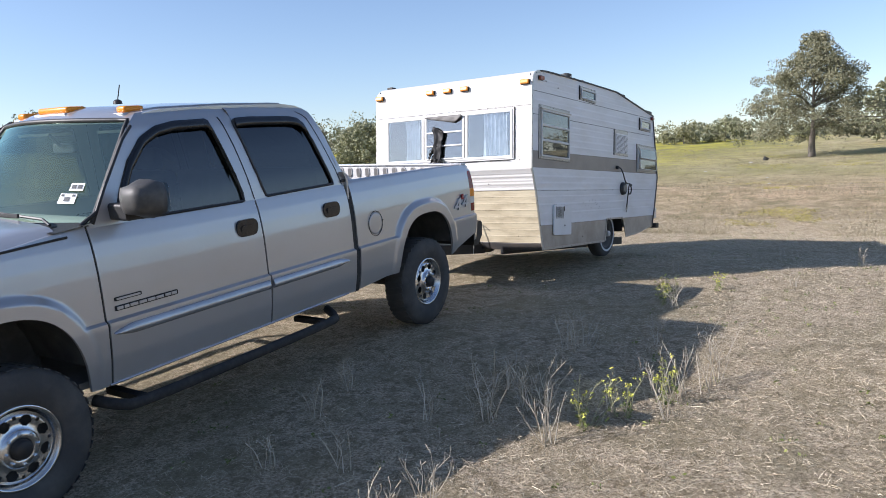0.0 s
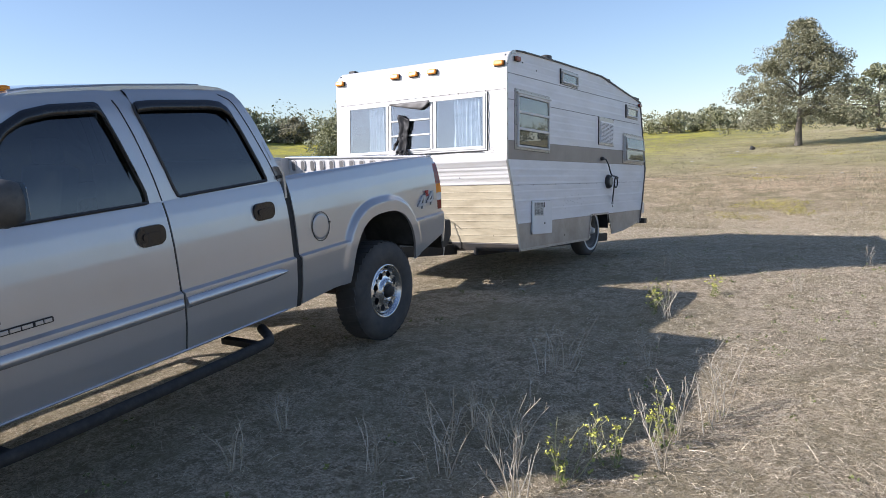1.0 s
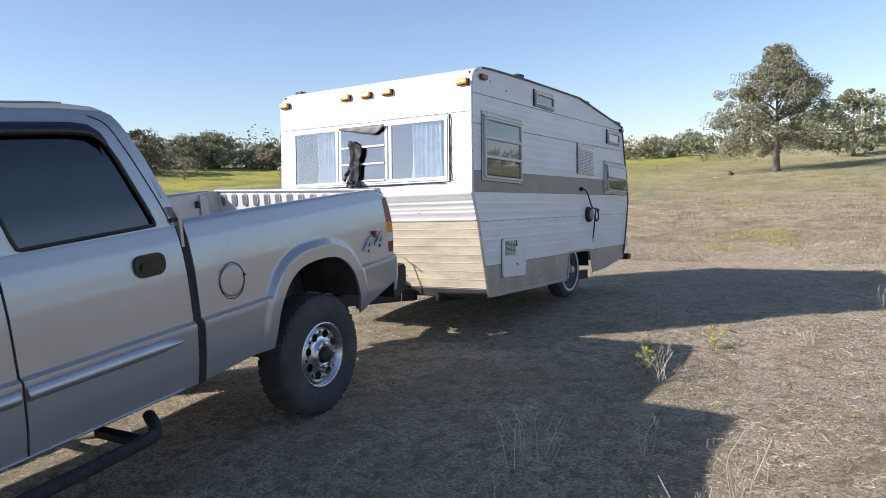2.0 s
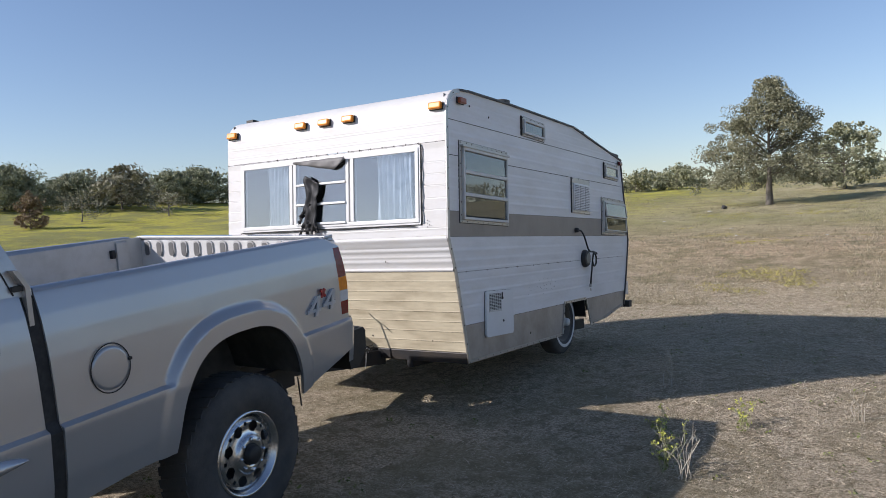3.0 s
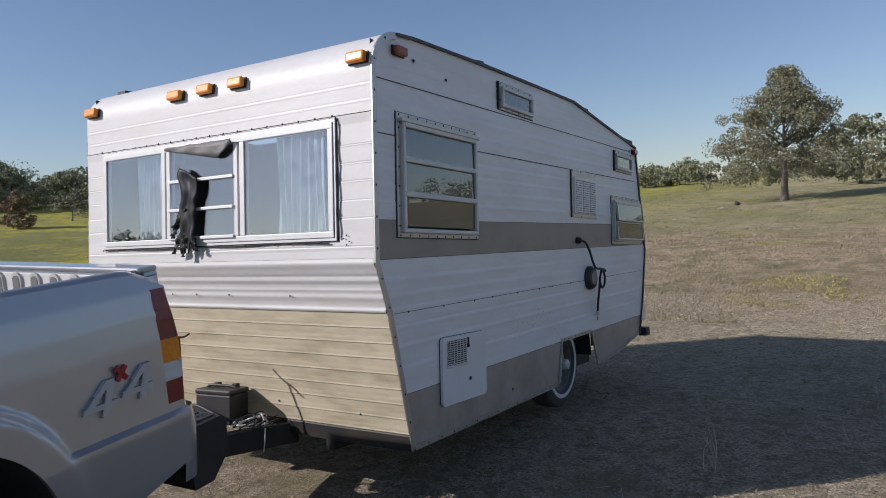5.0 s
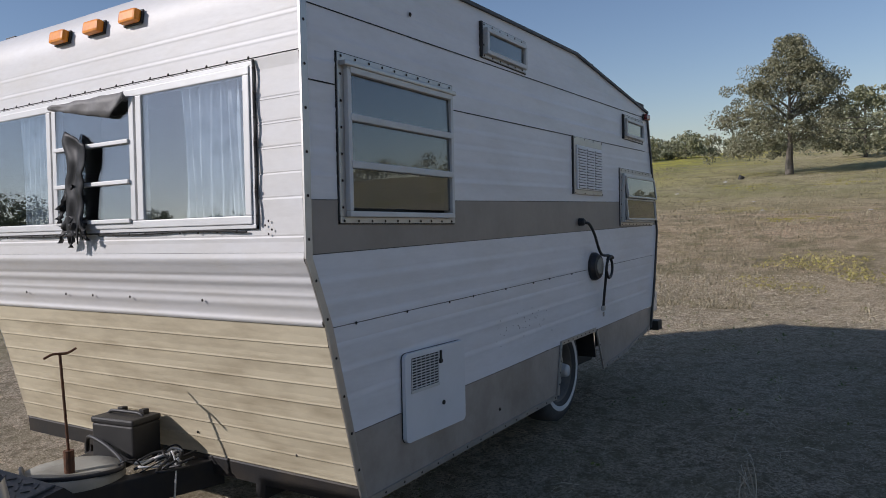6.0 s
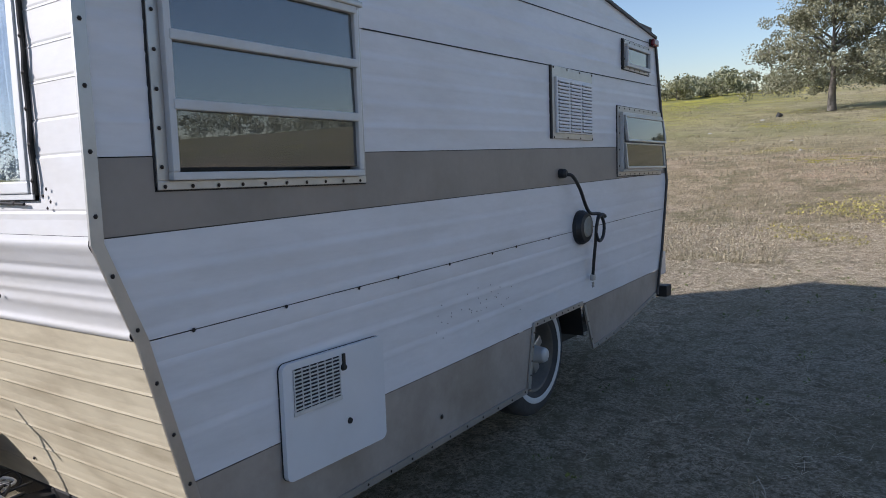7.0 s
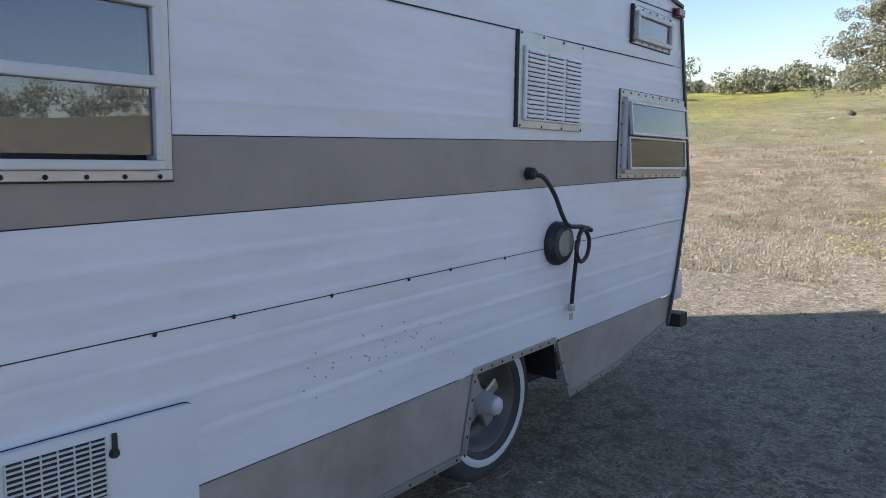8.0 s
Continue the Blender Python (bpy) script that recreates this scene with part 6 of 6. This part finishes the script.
for x, y, s in ((-72.7, 41.3, 0.82), (-68.7, 50.8, 0.86), (-68.3, 54.5, 0.95), (-62.6, 58, 0.7), (-41, 44, 0.9), (-33, 52, 0.75), (-30, 62, 1.0)):
    copy_thing(thin if s < 0.8 else live, on_ground(x, y, x * 0.7, s))
shrub = tree_parts("roadside_shrub", 31, 2.3, 4.4, 0.2, 2200, 0.13, LEAF_SHRUB, "olive-green shrub on the ridge", on_ground(-22, 76), 11, 1.3, "shrubs on the ridge")
shrub2 = tree_parts("roadside_shrub", 33, 3.1, 4.0, 0.3, 2400, 0.13, LEAF_DARK, "dark green shrub on the ridge", on_ground(-18, 78), 11, 1.3, "shrubs on the ridge")
for k in range(26):
    x = -30 + 2.3 * k + rng.uniform(-0.8, 0.8)
    copy_thing(shrub if k % 2 else shrub2, on_ground(x, 80 - 0.05 * x + rng.uniform(-4, 5), rng.uniform(0, 6.2), rng.uniform(0.38, 0.68)))


def far_woods():
    """The wooded horizon all round, joined into one mass of clumps."""
    r = random.Random(77)
    bm = bmesh.new()
    for k in range(330):
        a = 2 * math.pi * k / 330
        d = r.uniform(96, 118)
        x, y = 2 + d * math.cos(a), -2 + d * math.sin(a)
        h = r.uniform(3.0, 6.5) * (0.55 if 65 < math.degrees(a) < 112 else 1.0)
        z = ground_z(x, y)
        cl = [((x + r.gauss(0, 2.4), y + r.gauss(0, 2.4), z + h * r.uniform(0.15, 0.85)), h * r.uniform(0.2, 0.36)) for _ in range(7)]
        leaf_cloud(bm, cl, 470, 0.22, r, 0.9)
    return tagged(part("far_woods", bm, LEAF_FAR, None, "dark low woods along the far horizon"), category="woods", kind="stuff")


far_woods()


def weed(name, seed, x, y, h, stems, mat, label, category, flowers=0, leaves=0):
    r = random.Random(seed)
    t = thing(name, on_ground(x, y), label, category, "weeds in the pasture")
    bm, fl, lf = bmesh.new(), bmesh.new(), bmesh.new()
    for k in range(stems):
        a, out = r.uniform(0, 6.28), r.uniform(0.05, 0.5) * h
        b = Vector((r.gauss(0, 0.03), r.gauss(0, 0.03), 0))
        tip = b + Vector((math.cos(a) * out, math.sin(a) * out, h * r.uniform(0.55, 1.0)))
        mid = b.lerp(tip, 0.5) + Vector((r.gauss(0, 0.02), r.gauss(0, 0.02), 0.03))
        line = spline([b, mid, tip], 4)
        add_tube(bm, line, 0.003, 4, radii=[0.0034 * (1 - 0.55 * i / 8) for i in range(9)])
        for j in range(3):
            q = line[r.randrange(3, 9)]
            e = q + Vector((r.gauss(0, 0.4), r.gauss(0, 0.4), r.uniform(0.4, 1))).normalized() * h * r.uniform(0.08, 0.2)
            add_tube(bm, [q, e], 0.0017, 4)
            if flowers:
                leaf_cloud(fl, [(e, 0.016)], flowers, 0.009, r)
        if leaves:
            leaf_cloud(lf, [(line[r.randrange(1, 6)], 0.03) for _ in range(3)], leaves, 0.016, r)
    part("stems", bm, mat, t)
    if flowers:
        part("flower_cluster", fl, LEAF_YELLOW, t, "small yellow flowers")
    else:
        fl.free()
    if leaves:
        part("leaves", lf, LEAF_WEED, t)
    else:
        lf.free()
    return t


for i, (x, y, h) in enumerate(((2.24, -3.33, 0.42), (2.50, -2.70, 0.40), (2.36, -3.02, 0.34), (1.45, 0.44, 0.28), (1.62, -0.1, 0.35), (1.9, 0.9, 0.28))):
    weed("yellow_weed", 100 + i, x, y, h * 0.9, 8, STALK_GREEN, "yellow-flowered weed with thin green stems", "weed", 5, 5)
for i, (x, y, h, s) in enumerate(((2.11, -3.63, 0.42, 10), (2.55, -2.5, 0.42, 9), (2.72, -2.25, 0.46, 7), (1.96, -4.65, 0.34, 12), (1.85, -4.9, 0.30, 9), (1.3, -4.6, 0.28, 6), (0.9, -4.75, 0.3, 7), (2.1, -1.6, 0.28, 7),
                                  (1.76, -0.18, 0.38, 8), (0.45, -3.6, 0.3, 6), (0.62, -4.1, 0.34, 7), (1.18, 1.82, 0.32, 6), (1.9, 2.6, 0.25, 5), (2.6, 1.3, 0.26, 6), (1.5, -3.0, 0.3, 9), (1.75, -3.2, 0.34, 10), (3.1, 3.3, 0.3, 6),
                                  (2.9, -4.9, 0.26, 8), (2.4, -5.2, 0.3, 9), (3.4, 5.4, 0.3, 6), (2.0, 4.1, 0.25, 5))):
    weed("dry_weed", 200 + i, x, y, h, s, STALK, "pale dry weed stalks standing in the thatch", "weed")

wr = random.Random(63)
for i in range(18):
    weed("dry_weed", 300 + i, wr.uniform(1.2, 2.75), wr.uniform(-3.9, -1.5), wr.uniform(0.22, 0.46), wr.choice((3, 4, 5, 6)), STALK, "pale dry weed stalks standing in the thatch", "weed")


def thatch():
    """Short dry blades lying over the ground on both sides of the walk, thinning with distance."""
    r = np.random.RandomState(3)
    n = 560000
    t = r.rand(n)
    x = 1.6 + r.standard_normal(n) * (1.6 + 2.6 * t)
    y = -6.5 + r.rand(n) ** 0.9 * 17
    dens = np.array([noise.noise((a * 7, b * 7, 1)) + 0.7 * noise.noise((a * 2.1, b * 2.1, 4)) for a, b in zip(x.tolist(), y.tolist())])
    keep = (x > -4) & (x < 9) & (dens > -0.22 - 0.3 * r.rand(n))
    x, y = x[keep], y[keep]
    n = len(x)
    cn = 1300
    cx, cy = 1.8 + r.standard_normal(cn) * 2.8, -6.5 + r.rand(cn) * 16
    x = np.concatenate([x, np.repeat(cx, 30) + r.standard_normal(30 * cn) * 0.035])
    y = np.concatenate([y, np.repeat(cy, 30) + r.standard_normal(30 * cn) * 0.035])
    # a few long pale stalks lie on top
    x = np.concatenate([x, 1.8 + r.standard_normal(5000) * 2.4])
    y = np.concatenate([y, -6.5 + r.rand(5000) * 15])
    # shorter, thinner growth by truck and trailer; bares darker ground to deepen their shade
    sparse = (((y > -0.8) & (y < 5.5)) | ((x < 1.4) & (y < -0.8))) & (r.rand(len(x)) < 0.4)
    sparse[-5000:] = False
    n -= int(sparse[:n].sum())
    x, y = x[~sparse], y[~sparse]
    flat, n = n, len(x)
    tall = (np.arange(n) >= flat) & (np.arange(n) < n - 5000)
    z = np.array([ground_z(a, b) for a, b in zip(x.tolist(), y.tolist())])
    ln = r.uniform(0.015, 0.068, n) * np.where(tall, r.uniform(0.6, 1.3, n), r.uniform(0.6, 1.4, n))
    ln *= np.where((y > -0.8) & (y < 5.5), 0.7, 1.0)
    ln[-5000:] = r.uniform(0.06, 0.2, 5000)
    an = r.uniform(0, 2 * np.pi, n)
    el = np.clip(r.normal(0.10, 0.14, n) + tall * r.uniform(0.0, 0.9, n), 0.02, 1.4)
    d = np.stack([np.cos(an) * np.cos(el), np.sin(an) * np.cos(el), np.sin(el)], 1)
    h = np.stack([-np.sin(an), np.cos(an), 0 * an], 1)
    ro = r.uniform(-1.25, 1.25, n)[:, None]
    s = (h * np.cos(ro) + np.cross(d, h) * np.sin(ro)) * np.where(np.arange(n) >= n - 5000, 0.0015, r.uniform(0.0005, 0.0013, n))[:, None]
    p = np.stack([x, y, z + r.uniform(-0.004, 0.012, n)], 1)
    mid = p + d * (ln * 0.55)[:, None] + np.stack([0 * x, 0 * x, ln * 0.08], 1)
    tip = p + d * ln[:, None]
    v = np.concatenate([p - s, p + s, mid + s * 0.8, mid - s * 0.8, tip], 0)
    i = np.arange(n)
    quads = np.stack([i, i + n, i + 2 * n, i + 3 * n], 1)
    tris = np.stack([i + 3 * n, i + 2 * n, i + 4 * n], 1)
    me = bpy.data.meshes.new("thatch")
    me.vertices.add(len(v))
    me.vertices.foreach_set("co", v.astype(np.float32).ravel())
    me.loops.add(7 * n)
    me.loops.foreach_set("vertex_index", np.concatenate([quads.ravel(), tris.ravel()]).astype(np.int32))
    me.polygons.add(2 * n)
    me.polygons.foreach_set("loop_start", np.concatenate([4 * i, 4 * n + 3 * i]).astype(np.int32))
    me.update(calc_edges=True)
    me.materials.append(STRAW)
    tagged(new("dry_thatch", me), "short dry straw-coloured grass blades over the pasture", "grass", kind="stuff")


thatch()


def tufts():
    """Coarser grass over the bank and the meadow, where single blades still break the outline."""
    r = np.random.RandomState(11)
    n = 210000
    y = 8 + 60 * r.rand(n) ** 2.1
    x = -2 + (r.rand(n) - 0.5) * (16 + 1.5 * y)
    keep = np.array([noise.noise((a * 0.45, b * 0.45, 1)) + 0.5 * noise.noise((a * 1.9, b * 1.9, 2)) > -0.12 for a, b in zip(x.tolist(), y.tolist())])
    x, y = x[keep], y[keep]
    n = len(x)
    z = np.array([ground_z(a, b) for a, b in zip(x.tolist(), y.tolist())])
    ln = r.uniform(0.03, 0.10, n)
    an, el = r.uniform(0, 2 * np.pi, n), r.uniform(0.3, 1.3, n)
    d = np.stack([np.cos(an) * np.cos(el), np.sin(an) * np.cos(el), np.sin(el)], 1)
    w = np.stack([-np.sin(an), np.cos(an), 0 * an], 1) * (0.003 + 0.0005 * y)[:, None]
    p = np.stack([x, y, z - 0.01], 1)
    v = np.concatenate([p - w, p + w, p + d * ln[:, None]], 0)
    i = np.arange(n)
    me = bpy.data.meshes.new("tufts")
    me.vertices.add(3 * n)
    me.vertices.foreach_set("co", v.astype(np.float32).ravel())
    me.loops.add(3 * n)
    me.loops.foreach_set("vertex_index", np.stack([i, i + n, i + 2 * n], 1).astype(np.int32).ravel())
    me.polygons.add(n)
    me.polygons.foreach_set("loop_start", (3 * i).astype(np.int32))
    me.update(calc_edges=True)
    me.materials.append(leaf_material("meadow_tuft", (0.20, 0.17, 0.09), (0.42, 0.355, 0.225)))
    tagged(new("meadow_tufts", me), "tan and olive grass tufts over the bank and meadow", "grass", kind="stuff")


tufts()


def flower_patch(name, seed, x, y, rx, ry, count, label):
    """Low yellow-flowered growth, too small to count."""
    r = random.Random(seed)
    bm = bmesh.new()
    for _ in range(count):
        a, q = r.uniform(0, 6.2832), math.sqrt(r.random())
        px, py = x + rx * q * math.cos(a) + r.gauss(0, 0.2), y + ry * q * math.sin(a) + r.gauss(0, 0.2)
        if noise.noise((px * 0.9, py * 0.9, seed)) < -0.05:
            continue
        leaf_cloud(bm, [((px, py, ground_z(px, py) + 0.05), 0.10)], 5, 0.017, r, 0.5)
    ob = part(name, bm, leaf_material("yellow_growth", (0.26, 0.23, 0.09), (0.48, 0.41, 0.10)), None, label)
    return tagged(ob, category="wildflowers", kind="stuff")


flower_patch("wildflower_patch", 3, 0.6, 10.6, 1.0, 1.3, 700, "low yellow wildflowers on the bare bank")
flower_patch("wildflower_patch", 7, 3.4, 11.0, 1.4, 0.6, 110, "low yellow wildflowers on the bare bank")
flower_patch("wildflower_patch", 9, -34, 16, 14, 9, 9000, "yellow-flowered meadow behind the truck")


def green_sprigs():
    """Low green rosettes in the thatch, too many to count."""
    r = random.Random(51)
    bm = bmesh.new()
    for _ in range(420):
        x, y = 2.2 + r.gauss(0, 2.2), r.uniform(-5.5, 8.5)
        if noise.noise((x * 0.6, y * 0.6, 9)) < -0.1:
            continue
        s = r.uniform(0.03, 0.08)
        leaf_cloud(bm, [((x, y, ground_z(x, y) + 0.4 * s), s)], 7, 0.012, r, 0.5)
    return tagged(part("green_sprigs", bm, LEAF_WEED, None, "low green sprigs growing through the dry thatch"), category="weeds", kind="stuff")


green_sprigs()
can = part("dark_bucket", lathe([(0, 0.12), (0.22, 0.15), (0.225, 0.13), (0.06, 0.11)], 20, on_ground(-5.3, 37.4) @ Matrix.Rotation(radians(-60), 4, "Y")), BLACK, None, "dark bucket lying in the grass below the oak")
tagged(can, category="bucket")
for i, (x, y, s) in enumerate(((-5.6, 35.5, 0.13), (-2.8, 26, 0.1), (-1.9, 22, 0.09), (-6.5, 30, 0.1), (1.0, 20.5, 0.08))):
    bm = bmesh.new()
    bmesh.ops.create_icosphere(bm, subdivisions=2, radius=s)
    for v in bm.verts:
        v.co *= 1 + 0.35 * noise.noise(v.co * 9 + Vector((i, 0, 0)))
        v.co.z *= 0.6
    st = part("stone", bm, STONE, None, "", False)
    st.matrix_world = on_ground(x, y)
    tagged(st, "pale stone lying in the pasture", "stone", "stones in the pasture")
